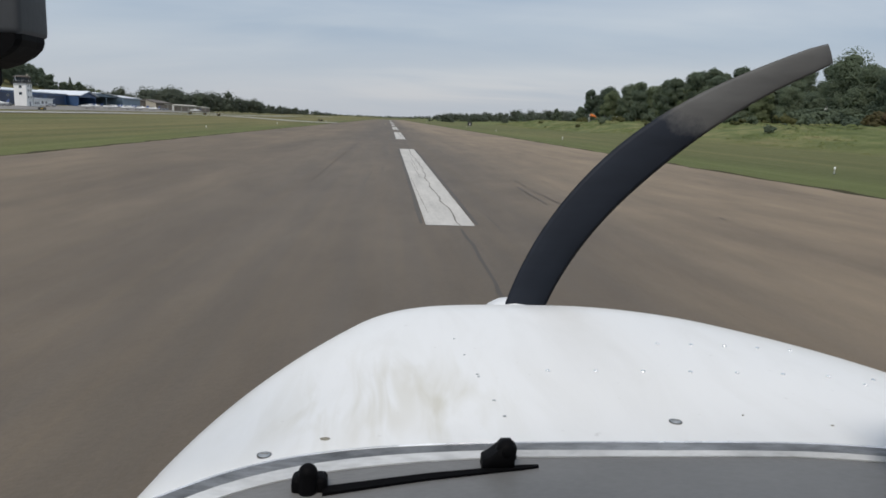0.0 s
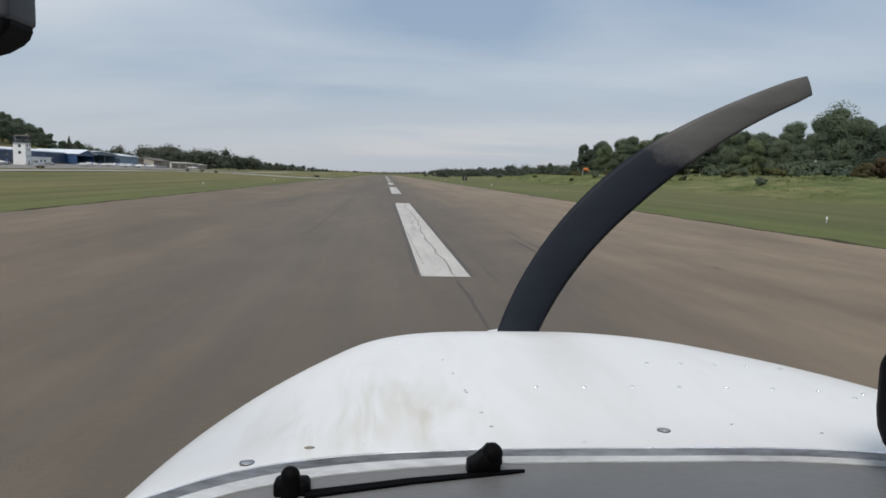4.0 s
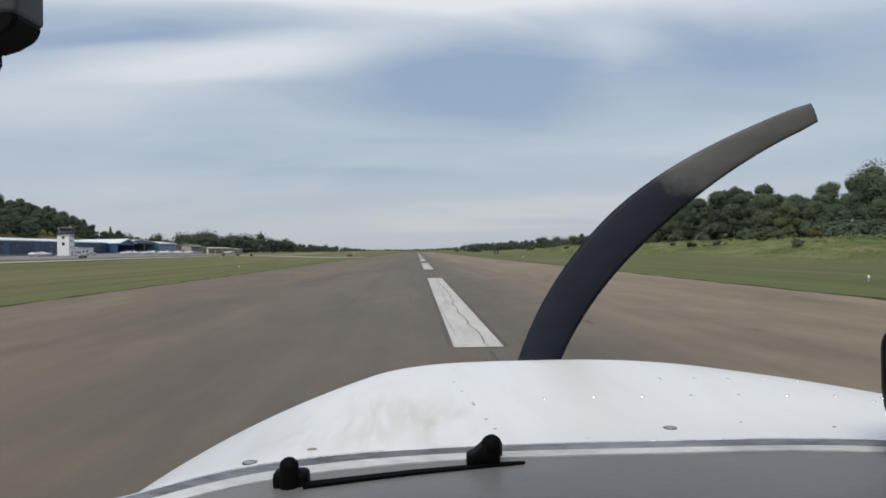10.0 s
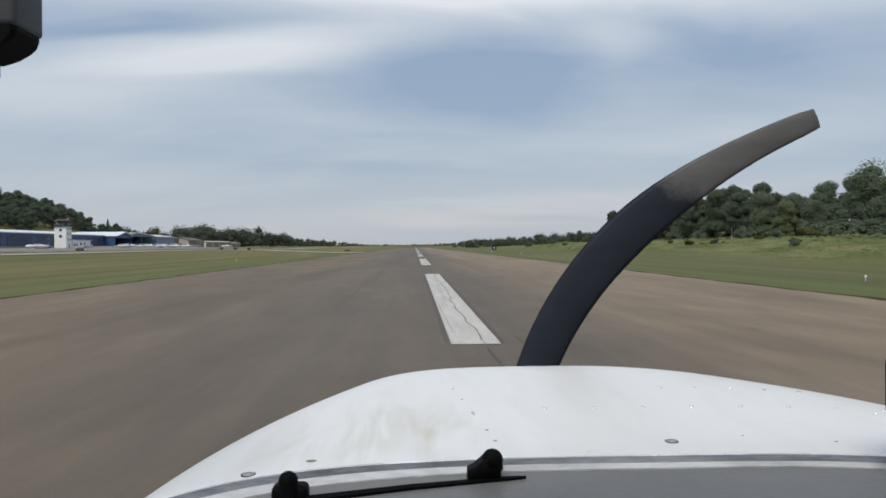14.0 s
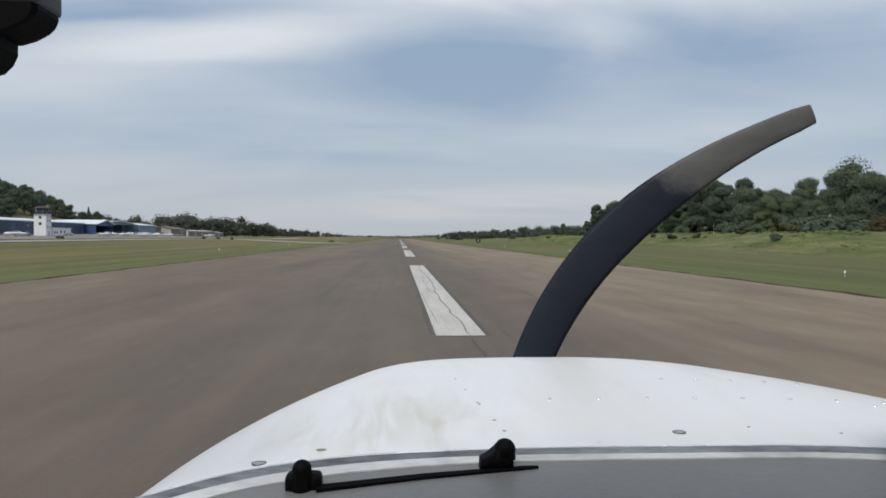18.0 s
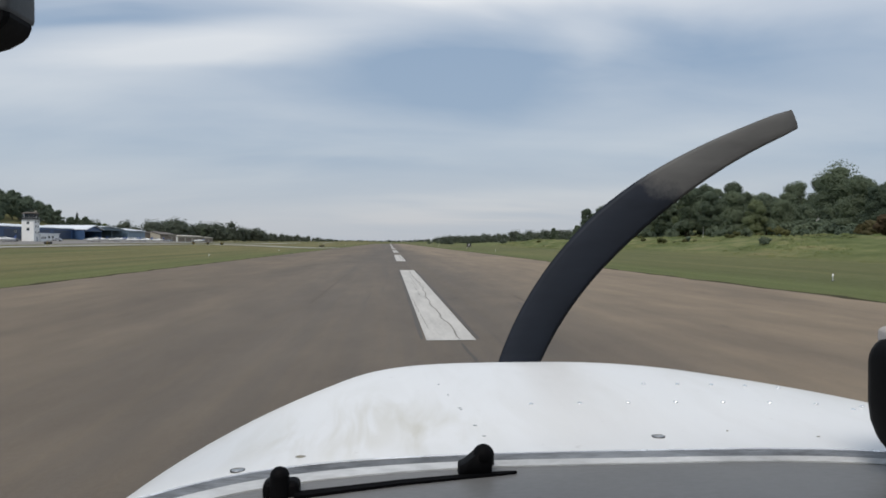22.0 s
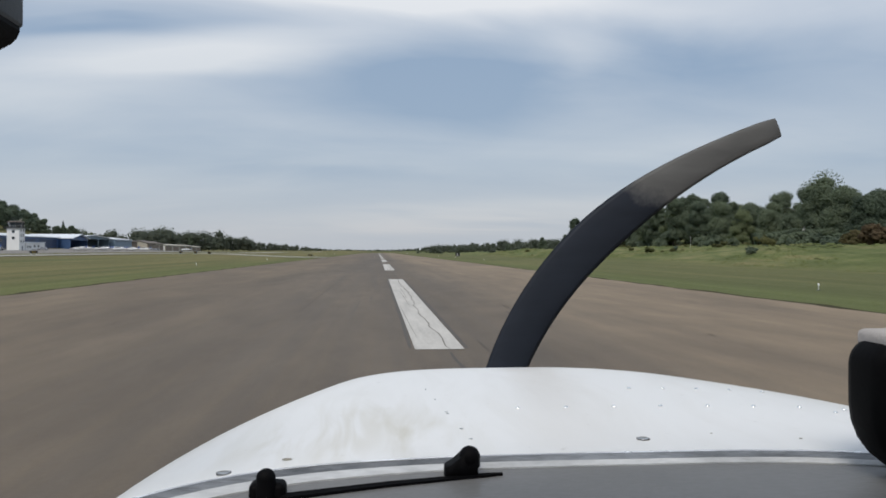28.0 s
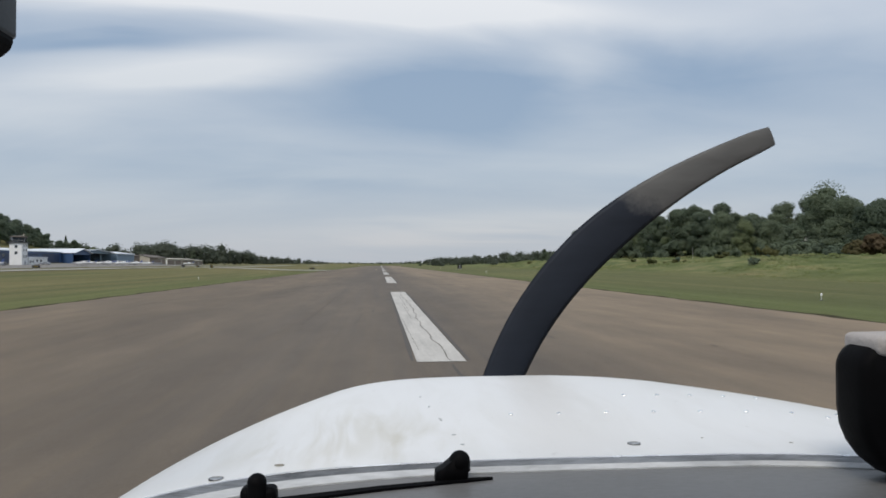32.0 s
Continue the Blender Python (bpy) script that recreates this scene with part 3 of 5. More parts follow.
def build_runway():
    verts, faces = [], []
    ys = list(np.arange(RW_0, 160, 1.5)) + list(np.arange(160, RW_1 + 1, 8))
    for y in ys:
        a, b = edge_x(RW_L, y, 0.3), edge_x(RW_R, y, 1.7)
        for x, z in ((a - 0.02, -0.10), (a, 0.012), (-10, 0.02), (0, 0.03), (8, 0.02), (b, 0.012), (b + 0.02, -0.10)):
            verts.append((x, y, z))
    for j in range(len(ys) - 1):
        for i in range(6):
            k = j * 7 + i
            faces.append((k, k + 1, k + 8, k + 7))
    link_mesh("pavement", verts, faces, M["asphalt"], runway, "brownish grey worn asphalt")
    # a dark strip each side paints the shaded lip of the grass
    for base, k, sg in ((RW_L, 0.3, -1), (RW_R, 1.7, 1)):
        v, f = [], []
        for y in ys:
            x = edge_x(base, y, k)
            w = 0.45 + 0.15 * math.sin(y * 0.7 + k) + 0.12 * math.sin(y * 3.1)
            v += [(x, y, 0.004), (x + sg * w, y, 0.006)]
        for j in range(len(ys) - 1):
            f.append((2 * j, 2 * j + 1, 2 * j + 3, 2 * j + 2) if sg > 0 else (2 * j + 1, 2 * j, 2 * j + 2, 2 * j + 3))
        link_mesh("soil_edge", v, f, M["edgeshade"], runway, "dark strip for the shade along the pavement's edge")
    # centreline stripes
    y0 = 14.7 - 61.0 * 6
    k = 0
    while y0 + 61.0 * k < RW_1 - 60:
        y = y0 + 61.0 * k
        flat("centreline_stripe", [(-0.5, y), (0.5, y), (0.5, y + 37.0), (-0.5, y + 37.0)], 0.040, M["paint"], runway)
        k += 1
    for s in range(4):                       # threshold bars
        for sign in (-1, 1):
            x = -1.3 + sign * (1.9 + 3.5 * s)
            flat("threshold_stripe", [(x, -417), (x + sign * 1.75, -417), (x + sign * 1.75, -372), (x, -372)] if sign > 0 else
                 [(x - 1.75, -417), (x, -417), (x, -372), (x - 1.75, -372)], 0.040, M["paint"], runway)
    # the runway number
    bm = bmesh.new()
    for pts in ([(-5.2, -360), (-3.6, -360), (-3.6, -342), (-5.2, -342)], [(-5.8, -343.5), (-5.2, -343.5), (-5.2, -342), (-5.8, -342)]):
        bm.faces.new([bm.verts.new((x, y, 0.040)) for x, y in pts])
    part("painted_digit", bm, M["paint"], runway, "painted white 1")
    bm = bmesh.new()
    o = [(0.2, -360), (6.2, -360), (6.2, -342), (0.2, -342)]
    i = [(1.8, -357), (4.6, -357), (4.6, -345), (1.8, -345)]
    vo, vi = [bm.verts.new((x, y, 0.040)) for x, y in o], [bm.verts.new((x, y, 0.040)) for x, y in i]
    for a in range(4):
        b = (a + 1) % 4
        bm.faces.new((vo[a], vo[b], vi[b], vi[a]))
    part("painted_digit", bm, M["paint"], runway, "painted white 0")
    # concrete slabs where an older crossing strip meets the runway
    for x, w in ((-17.5, 11.0), (15.0, -10.0)):
        flat("concrete_slab", [(x, -118), (x + w * 0.55, -118), (x + w, -92), (x, -92)] if w > 0 else
             [(x + w * 0.55, -118), (x, -118), (x, -86), (x + w, -86)], 0.046, M["concrete"], runway, "pale old concrete slab")


build_runway()


def build_marks():
    """Tyre marks, sealed cracks and the lead-off line, as thin films on the pavement."""
    rng = random.Random(5)

    def film(name, mat, lines, z, label, cat):
        verts, faces = [], []
        for pts, w in lines:
            b = len(verts)
            n = len(pts)
            for i, (x, y) in enumerate(pts):
                dx, dy = (pts[min(i + 1, n - 1)][0] - pts[max(i - 1, 0)][0]), (pts[min(i + 1, n - 1)][1] - pts[max(i - 1, 0)][1])
                l = math.hypot(dx, dy) or 1
                h = w / 2 * (0.55 if i in (0, n - 1) else 1.0) * rng.uniform(0.75, 1.2)
                verts += [(x - dy / l * h, y + dx / l * h, z), (x + dy / l * h, y - dx / l * h, z)]
            for i in range(n - 1):
                k = b + 2 * i
                faces.append((k + 1, k + 3, k + 2, k))
        tagged(link_mesh(name, verts, faces, mat), label, cat, kind="stuff")

    lines = []
    for _ in range(190):
        y = rng.uniform(-330, 260)
        x = rng.gauss(-1.0, 3.6)
        if abs(x) > 11 or (y < 24 and x < 0 and y > -2):
            continue
        L = rng.choice((0.5, 0.8, 1.2, 1.6, 2.4))
        d = rng.uniform(-0.05, 0.05)
        lines.append(([(x + d * s * L + rng.uniform(-0.03, 0.03), y + s * L) for s in np.linspace(0, 1, 6)], rng.uniform(0.02, 0.06)))
    for x, y, L, w in ((2.9, 19.0, 5, 0.06), (3.3, 24.0, 3, 0.04)):
        lines.append(([(x + 0.012 * s * L, y + s * L) for s in np.linspace(0, 1, 10)], w))
    for _ in range(30):
        y, x, L = rng.uniform(18, 170), rng.choice((-3.6, -2.6, 2.4, 3.4)) + rng.gauss(0, 0.7), rng.uniform(2, 9)
        d = rng.gauss(0, 0.012)
        lines.append(([(x + d * q * L + rng.uniform(-0.02, 0.02), y + q * L) for q in np.linspace(0, 1, 9)], rng.uniform(0.02, 0.05)))
    for k in range(-6, 13):                          # worn dark edges of older paint along the stripes
        for x in (-0.57, 0.58):
            lines.append(([(x + rng.uniform(-0.02, 0.02), 14.7 + 61 * k + q) for q in np.arange(0.2, 36.9, 2.6)], 0.11))
    film("tyre_marks", M["tar"], lines, 0.036, "dark rubber tyre marks scraped along the runway", "tyre mark")
    sc = []
    for k in range(-5, 8):                           # tyres have scored the paint of the centreline
        w0 = rng.uniform(0, 6)                       # and one crack wanders along it
        sc.append(([(0.14 + 0.07 * math.sin(q * 0.31 + w0) + 0.035 * math.sin(q * 1.7 + 2 * w0) + rng.uniform(-0.02, 0.02), 14.75 + 61 * k + q) for q in np.arange(0, 36.8, 0.45)], 0.034))
        for _ in range(4):
            x, y, L = rng.uniform(-0.42, 0.30), 14.7 + 61 * k + rng.uniform(0, 18), rng.uniform(7, 19)
            d = rng.uniform(-0.01, 0.02)
            sc.append(([(x + d * q * L + rng.uniform(-0.006, 0.006), y + q * L) for q in np.linspace(0, 1, 9) if abs(x + d * q * L) < 0.46], rng.uniform(0.008, 0.024)))
    film("scored_paint", M["scratch"], [q for q in sc if len(q[0]) > 1], 0.043, "dark scratches scored along the painted centreline", "scratch")
    cr = []
    for x in (-3.7,):
        for y0 in range(-420, 420, 70):
            cr.append(([(x + 0.10 * math.sin(y * 0.05 + x), y) for y in np.arange(y0 + 24, y0 + 66, 3.0)], 0.028))
    for k in range(-6, 13):                          # the paving joint shows between the stripes
        cr.append(([(0.14 + 0.05 * math.sin(q * 0.4 + k) + rng.uniform(-0.02, 0.02), 51.9 + 61 * k + q) for q in np.arange(0, 23.6, 0.6)], 0.06))
    film("sealed_cracks", M["seal"], cr, 0.034, "thin dark sealed joints in the asphalt", "crack")
    ln = []
    for y0 in (-98, 236):
        ln.append(([(-2.4, y0 + 44), (-2.4, y0 + 30), (-2.5, y0 + 12), (-3.2, y0 + 6), (-6.0, y0 + 2.0), (-10, y0), (-17.4, y0 - 2.5)], 0.18))
    film("lead_off_lines", M["yellow"], ln, 0.044, "faded yellow lead-off lines curving off the runway", "line")


build_marks()


def curve_strip(pts, wid):
    out = []
    for y, xc in pts:
        out.append((y, xc - wid / 2, xc + wid / 2))
    return out


def build_taxiways():
    t = tagged(new("taxiway"), "pale grey parallel taxiway with connecting links", "taxiway", kind="structure")
    strip_mesh("pavement", [(y, -68.5, -56.5) for y in np.arange(-470, 870, 10)], M["taxi"], 0.10, t)
    for y0, y1 in ((-442, -425), (-130, -112), (226, 246)):
        strip_mesh("link", [(y, -57, RW_L + 0.3) for y in np.arange(y0, y1 + 0.1, (y1 - y0) / 5)], M["taxi"], 0.085, t)
    strip_mesh("apron", [(y, -172, -108) for y in np.arange(150, 560, 10)], M["apron"], 0.09, t, "grey apron asphalt")
    for y in (200, 420):
        strip_mesh("link", [(y + s, -109, -68) for s in (0, 5, 10, 15)], M["taxi"], 0.08, t)


build_taxiways()


# ------------------------------------------------------------ trees and shrubs
def leaf_cloud(rng, lobes, n, size, squash=0.8, top=0.25):
    """Leaf sprays spread over the skins of overlapping lobes, facing outwards, with ragged gaps."""
    verts, faces = [], []
    tot = sum(r * r for _, _, _, r in lobes)
    for cx, cy, cz, r in lobes:
        for _ in range(max(6, int(n * r * r / tot))):
            u, a = rng.uniform(-0.75, 1), rng.uniform(0, 2 * math.pi)
            s = math.sqrt(1 - u * u)
            d = Vector((s * math.cos(a), s * math.sin(a), u))
            k = r * (0.60 + 0.54 * rng.random())
            c = Vector((cx, cy, cz)) + Vector((d.x * k, d.y * k, d.z * k * squash))
            nrm = (d + Vector((rng.uniform(-.4, .4), rng.uniform(-.4, .4), rng.uniform(0, .9)))).normalized()
            t = nrm.orthogonal().normalized()
            t.rotate(Matrix.Rotation(rng.uniform(0, 6.28), 3, nrm))
            w = nrm.cross(t)
            h = size * rng.uniform(0.55, 1.25)
            b = len(verts)
            verts += [c - t * h - w * h * 0.35, c + w * h * rng.uniform(.5, .9) - t * h * 0.2, c + t * h + w * h * 0.2, c + t * h * 0.3 - w * h * rng.uniform(.5, .9), c + nrm * h * 0.35]
            faces += [(b, b + 3, b + 4), (b + 3, b + 2, b + 4), (b + 2, b + 1, b + 4), (b + 1, b, b + 4)]
    # shaded heart of each lobe
    for cx, cy, cz, r in lobes:
        b = len(verts)
        k = r * 0.60
        ring = []
        for zi, rr in ((-0.75, 0.55), (-0.2, 0.95), (0.35, 0.85), (0.8, 0.45)):
            for j in range(7):
                a = 2 * math.pi * j / 7 + zi
                q = k * rr * rng.uniform(0.82, 1.15)
                verts.append(Vector((cx + q * math.cos(a), cy + q * math.sin(a), cz + zi * k * squash)))
        for i in range(3):
            for j in range(7):
                a, c = b + i * 7 + j, b + i * 7 + (j + 1) % 7
                faces.append((a, c, c + 7, a + 7))
        faces.append(tuple(b + 21 + j for j in range(7)))
        faces.append(tuple(b + 6 - j for j in range(7)))
    return [tuple(v) for v in verts], faces


def trunk_mesh(rng, h, r, limbs):
    """A tapered, slightly bent trunk with limbs."""
    verts, faces = [], []

    def tube(p0, p1, r0, r1, bend):
        b = len(verts)
        ax = (p1 - p0).normalized()
        t = ax.orthogonal().normalized()
        w = ax.cross(t)
        for i in range(5):
            f = i / 4
            c = p0.lerp(p1, f) + t * bend * math.sin(f * math.pi)
            rr = r0 + (r1 - r0) * f
            for j in range(6):
                a = j * math.pi / 3
                verts.append(tuple(c + t * rr * math.cos(a) + w * rr * math.sin(a)))
        for i in range(4):
            for j in range(6):
                faces.append((b + i * 6 + j, b + i * 6 + (j + 1) % 6, b + i * 6 + 6 + (j + 1) % 6, b + i * 6 + 6 + j))
    top = Vector((rng.uniform(-.4, .4), rng.uniform(-.4, .4), h))
    tube(Vector((0, 0, -0.4)), top, r, r * 0.35, rng.uniform(-.2, .2))
    for _ in range(limbs):
        f = rng.uniform(0.45, 0.95)
        a = rng.uniform(0, 6.28)
        p = Vector((0, 0, -0.4)).lerp(top, f)
        tube(p, p + Vector((math.cos(a), math.sin(a), rng.uniform(.5, 1.1))) * h * rng.uniform(.25, .45), r * 0.35, r * 0.08, 0.1)
    return verts, faces


def build_tree(rng, h, spread, leaf, label, name="tree", n=8200, size=0.27, lobes=24):
    e = thing(name, (0, 0, -500), label, "tree")
    v, f = trunk_mesh(rng, h * 0.62, h * 0.022 + 0.06, 6)
    link_mesh("trunk", v, f, M["bark"], e, smooth=True)
    L = []
    for i in range(lobes):
        a = rng.uniform(0, 6.28)
        zf = rng.uniform(0.17, 0.86)
        rr = spread * (1 - 0.55 * max(0, zf - 0.45) / 0.4) * rng.uniform(0.25, 0.72)
        L.append((rr * math.cos(a), rr * math.sin(a), h * zf, spread * rng.uniform(0.20, 0.44)))
    L.append((0, 0, h * 0.80, spread * 0.46))
    L.append((0, 0, h * 0.52, spread * 0.55))
    L.append((0.4, -0.3, h * 0.26, spread * 0.52))
    v, f = leaf_cloud(rng, L, n, size)
    link_mesh("crown", v, f, leaf, e)
    return e


def build_conifer(rng, h, label, n=900):
    e = thing("conifer", (0, 0, -500), label, "tree")
    link_mesh("trunk", *trunk_mesh(rng, h * 0.95, h * 0.016 + 0.05, 0), M["bark"], e, smooth=True)
    verts, faces = [], []
    for _ in range(n):
        f = rng.uniform(0.10, 1.0) ** 0.9
        R = h * 0.25 * (1.05 - f ** 1.3) * rng.uniform(0.35, 1.15) + 0.15
        a = rng.uniform(0, 6.28)
        d = Vector((math.cos(a), math.sin(a), -0.35))
        p = Vector((0, 0, h * f)) + d * R * 0.5
        q = Vector((0, 0, h * f)) + d * R
        w = Vector((-math.sin(a), math.cos(a), 0)) * rng.uniform(0.25, 0.55)
        b = len(verts)
        verts += [tuple(p - w), tuple(q), tuple(p + w), tuple(p - Vector((0, 0, 0.45)) - d * R * 0.3)]
        faces += [(b, b + 3, b + 1), (b + 3, b + 2, b + 1), (b, b + 1, b + 2)]
    rings = [[(h * 0.15 * (1 - k) * math.cos(j * 0.9), h * 0.15 * (1 - k) * math.sin(j * 0.9), h * (0.12 + 0.86 * k)) for j in range(7)] for k in (0, 0.3, 0.6, 0.95)]
    cv, cf = loft(rings)
    b = len(verts)
    verts += cv
    faces += [tuple(i + b for i in q) for q in cf]
    link_mesh("crown", verts, faces, M["needle"], e)
    return e


def build_shrub(rng, h, w, leaf, label, name="shrub", n=420, size=0.26):
    e = thing(name, (0, 0, -500), label, "shrub")
    v, f = trunk_mesh(rng, h * 0.5, 0.05 + h * 0.012, 5)
    link_mesh("stem", v, f, M["bark"], e, smooth=True)
    L = []
    for _ in range(8):
        a = rng.uniform(0, 6.28)
        rr = w * rng.uniform(0.2, 0.62)
        L.append((rr * math.cos(a), rr * math.sin(a), h * rng.uniform(0.22, 0.66), min(w, h) * rng.uniform(0.26, 0.42)))
    L.append((0, 0, h * 0.62, min(w, h) * 0.40))
    v, f = leaf_cloud(rng, L, n, size)
    link_mesh("foliage", v, f, leaf, e)
    return e


RNG = random.Random(11)
TREES = [build_tree(RNG, 15, 5.2, M["leaf"], "broadleaf tree with a dense dark green crown"),
         build_tree(RNG, 16, 4.4, M["leaf"], "tall broadleaf tree with a dark green crown"),
         build_tree(RNG, 13, 5.8, M["leaf"], "spreading broadleaf tree in dark green leaf"),
         build_tree(RNG, 14, 4.8, M["leaf_pale"], "broadleaf tree with a lighter green crown")]
MASS = [build_tree(RNG, 15, 5.4, M["leaf"], "tree of a closed wood", "tree", 1000, 0.56, 13) for _ in range(3)]
BIG_TREE = build_tree(RNG, 17.6, 8.2, M["leaf"], "large rounded tree standing above its neighbours", "tall_tree", 9000, 0.26, 24)
CONIFERS = [build_conifer(RNG, 17, "tall dark green conifer by the wood"), build_conifer(RNG, 14, "dark green conifer in the wood")]
SHRUBS = [build_shrub(RNG, 1.6, 1.5, M["shrub"], "low green shrub on the rough bank"), build_shrub(RNG, 1.1, 1.2, M["shrub"], "small green bush in rough grass"),
          build_shrub(RNG, 2.4, 1.8, M["leaf"], "dark green bush on the rough bank")]
BROWN = [build_shrub(RNG, 5.2, 3.4, M["brown"], "tall browned shrub in a dense hedge", "hedge_shrub", 1100, 0.34),
         build_shrub(RNG, 4.4, 3.0, M["brown"], "browned leafy shrub in a dense hedge", "hedge_shrub", 1000, 0.34)]


def plant(proto, x, y, s=1.0, group="", sink=0.25):
    o = copy_thing(proto, pose(x, y, ground(x, y) - sink, 0, 0, RNG.uniform(0, 360)))
    o.scale = (s * RNG.uniform(0.9, 1.12), s * RNG.uniform(0.9, 1.12), s)
    if group:
        o["group"] = group
    return o


def mass(name, spots, label):
    """A closed wood as one mass: crowns and trunks that nobody could count."""
    V, F, base = [], [], 0
    for x, y, k in spots:
        pr = RNG.choice(MASS)
        a = RNG.uniform(0, 6.28)
        c, q = math.cos(a) * k, math.sin(a) * k
        for ch in pr.children:
            me = ch.data
            co = np.empty(len(me.vertices) * 3)
            me.vertices.foreach_get("co", co)
            co = co.reshape(-1, 3)
            V.append(np.stack([co[:, 0] * c - co[:, 1] * q + x, co[:, 0] * q + co[:, 1] * c + y, co[:, 2] * k + ground(x, y) - 0.3], 1))
            F += [tuple(i + base for i in p.vertices) for p in me.polygons]
            base += len(co)
    tagged(link_mesh(name, np.concatenate(V).tolist(), F, M["leaf"]), label, "woods", kind="stuff")


def build_woods():
    # the wood on the bank to the right of the runway
    g = "trees of the wood on the bank"
    for row, (x0, x1, n) in enumerate(((84, 92, 36), (94, 110, 30), (112, 140, 22))):
        for i in range(n):
            y = 128 + (332 - 128) * (i + RNG.uniform(-.3, .3)) / n + row * 5
            x = RNG.uniform(x0, x1)
            if 0.570 < (x + 1.25) / y < 0.655 and y < 176:          # a gap in front of the house
                continue
            pr = RNG.choice(TREES[:3] * 2 + [TREES[3]] * 3)
            plant(pr, x, y, RNG.uniform(0.78, 1.02) * (1.0 - 0.05 * row) * (0.84 if y < 205 else 1.0), g)
    for i, (x, y, k) in enumerate(((89, 205, 1.12), (91, 212, 1.20), (90, 219, 1.08), (94, 210, 1.18), (93, 224, 1.12), (88, 199, 1.05), (96, 203, 1.15))):
        plant(TREES[1], x, y, k * (0.80 if i % 2 else 0.90), g)
    for i in range(30):                                # undergrowth along the wood's edge
        y = 134 + i * 6.7 + RNG.uniform(-4, 4)
        if y > 150:
            plant(RNG.choice(SHRUBS[::2] + SHRUBS[2:]), RNG.uniform(79, 85), y, RNG.uniform(0.9, 1.8), "undergrowth along the wood")
    for x, y, k in ((84.5, 139, 1.5), (87, 142, 1.7), (89, 145, 1.9), (91.5, 147, 1.7), (86, 138, 1.4), (93, 150, 1.6), (83, 143, 1.6), (90, 140, 1.5), (94, 146, 1.8), (86, 148, 1.8), (84, 150, 1.7)):
        plant(SHRUBS[2], x, y, k, "undergrowth along the wood")
    plant(TREES[2], 101, 160, 0.5, g)
    plant(TREES[0], 95, 163, 0.42, g)
    plant(BIG_TREE, 93.0, 148, 0.90)
    for x, y, k in ((118, 196, 0.9), (122, 188, 0.85), (112, 200, 0.9), (126, 200, 0.95)):         # behind the house
        plant(TREES[0], x, y, k, g)
    plant(TREES[0], 104, 133, 0.95, g)
    plant(TREES[2], 88, 128, 0.72, g)
    for x, y, s in ((78, 352, 0.45), (84, 372, 0.42), (92, 360, 0.5), (70, 400, 0.36), (100, 390, 0.5), (88, 345, 0.50), (92, 338, 0.58)):
        plant(RNG.choice(TREES), x, y, s, g)
    plant(CONIFERS[1], 74, 352, 0.38)
    for x, y, k in ((54, 105, 0.62), (59, 103, 0.5), (70, 118, 0.9), (69, 109, 1.25), (72, 111, 1.35), (71, 106, 1.1)):
        plant(SHRUBS[2], x, y, k, "shrubs on the rough bank", 0.12)
    mass("bank_wood", [(RNG.uniform(142, 170), 150 + i * 4.2, RNG.uniform(0.6, 0.75)) for i in range(48)] + [(RNG.uniform(100, 128), 176 + i * 2.6, RNG.uniform(0.38, 0.5)) for i in range(66)], "closed wood of green trees behind the bank")
    # hillside wood behind, towards the start of the runway
    mass("hillside_wood", [(RNG.uniform(105, 260), RNG.uniform(-330, 110), RNG.uniform(0.6, 0.95)) for _ in range(50)],
         "wood of green broadleaf trees on the hillside")
    # browned hedge along the foot of the bank
    for x, y, k in ((67.5, 101, 0.75), (70, 98, 0.85), (74, 104, 0.8)):
        plant(BROWN[1], x, y, k, "shrubs of the browned hedge", 0.3)
    for i in range(52):
        y = 94 - i * 7.4
        for k in range(2 if i < 18 else 1):
            plant(RNG.choice(BROWN), 66 + 6.5 * k + RNG.uniform(-1.6, 1.6) + max(0, -y) * 0.01, y + RNG.uniform(-1.5, 1.5), RNG.uniform(0.85, 1.15) * (0.8 if i < 2 else 1.0), "shrubs of the browned hedge", 0.3)
    for i in range(46):
        y = RNG.uniform(92, 330)
        x = RNG.uniform(50, 82) if i % 3 else RNG.uniform(76, 84)
        plant(RNG.choice(SHRUBS), x, y, RNG.uniform(0.35, 0.95), "shrubs on the rough bank", 0.12)
    # wooded hill behind the hangars
    spots = []
    for i in range(215):
        a, r = RNG.uniform(0, 6.28), math.sqrt(RNG.random())
        x, y = -304 + 85 * r * math.cos(a), 452 + 150 * r * math.sin(a)
        if x < -215:
            spots.append((x, y, RNG.uniform(0.75, 1.08)))
    for i in range(40):
        spots.append((RNG.uniform(-275, -216), RNG.uniform(270, 400), RNG.uniform(0.45, 0.65)))
    for i in range(70):
        spots.append((RNG.uniform(-262, -222), RNG.uniform(330, 560), RNG.uniform(0.6, 0.85)))
    for i in range(44):
        spots.append((-232 + RNG.uniform(-14, 8), 300 + i * 7, RNG.uniform(0.55, 0.75) if i < 20 else RNG.uniform(0.45, 0.6)))
    mass("wooded_hill", spots, "dense green wood on the hill behind the hangars")
    # tree belts past the hangars
    for i in range(34):
        plant(RNG.choice(TREES + CONIFERS), -216 - RNG.uniform(0, 30) - i * 1.0, 560 + i * 11, RNG.uniform(0.55, 0.8), "trees of the belt past the hangars")
    for i in range(14):
        plant(RNG.choice(CONIFERS + TREES[:2] * 2), -262 + i * 4.5 + RNG.uniform(-5, 5), 870 + RNG.uniform(-30, 40) + i * 3, RNG.uniform(1.0, 1.5), "tall trees past the far hangars")


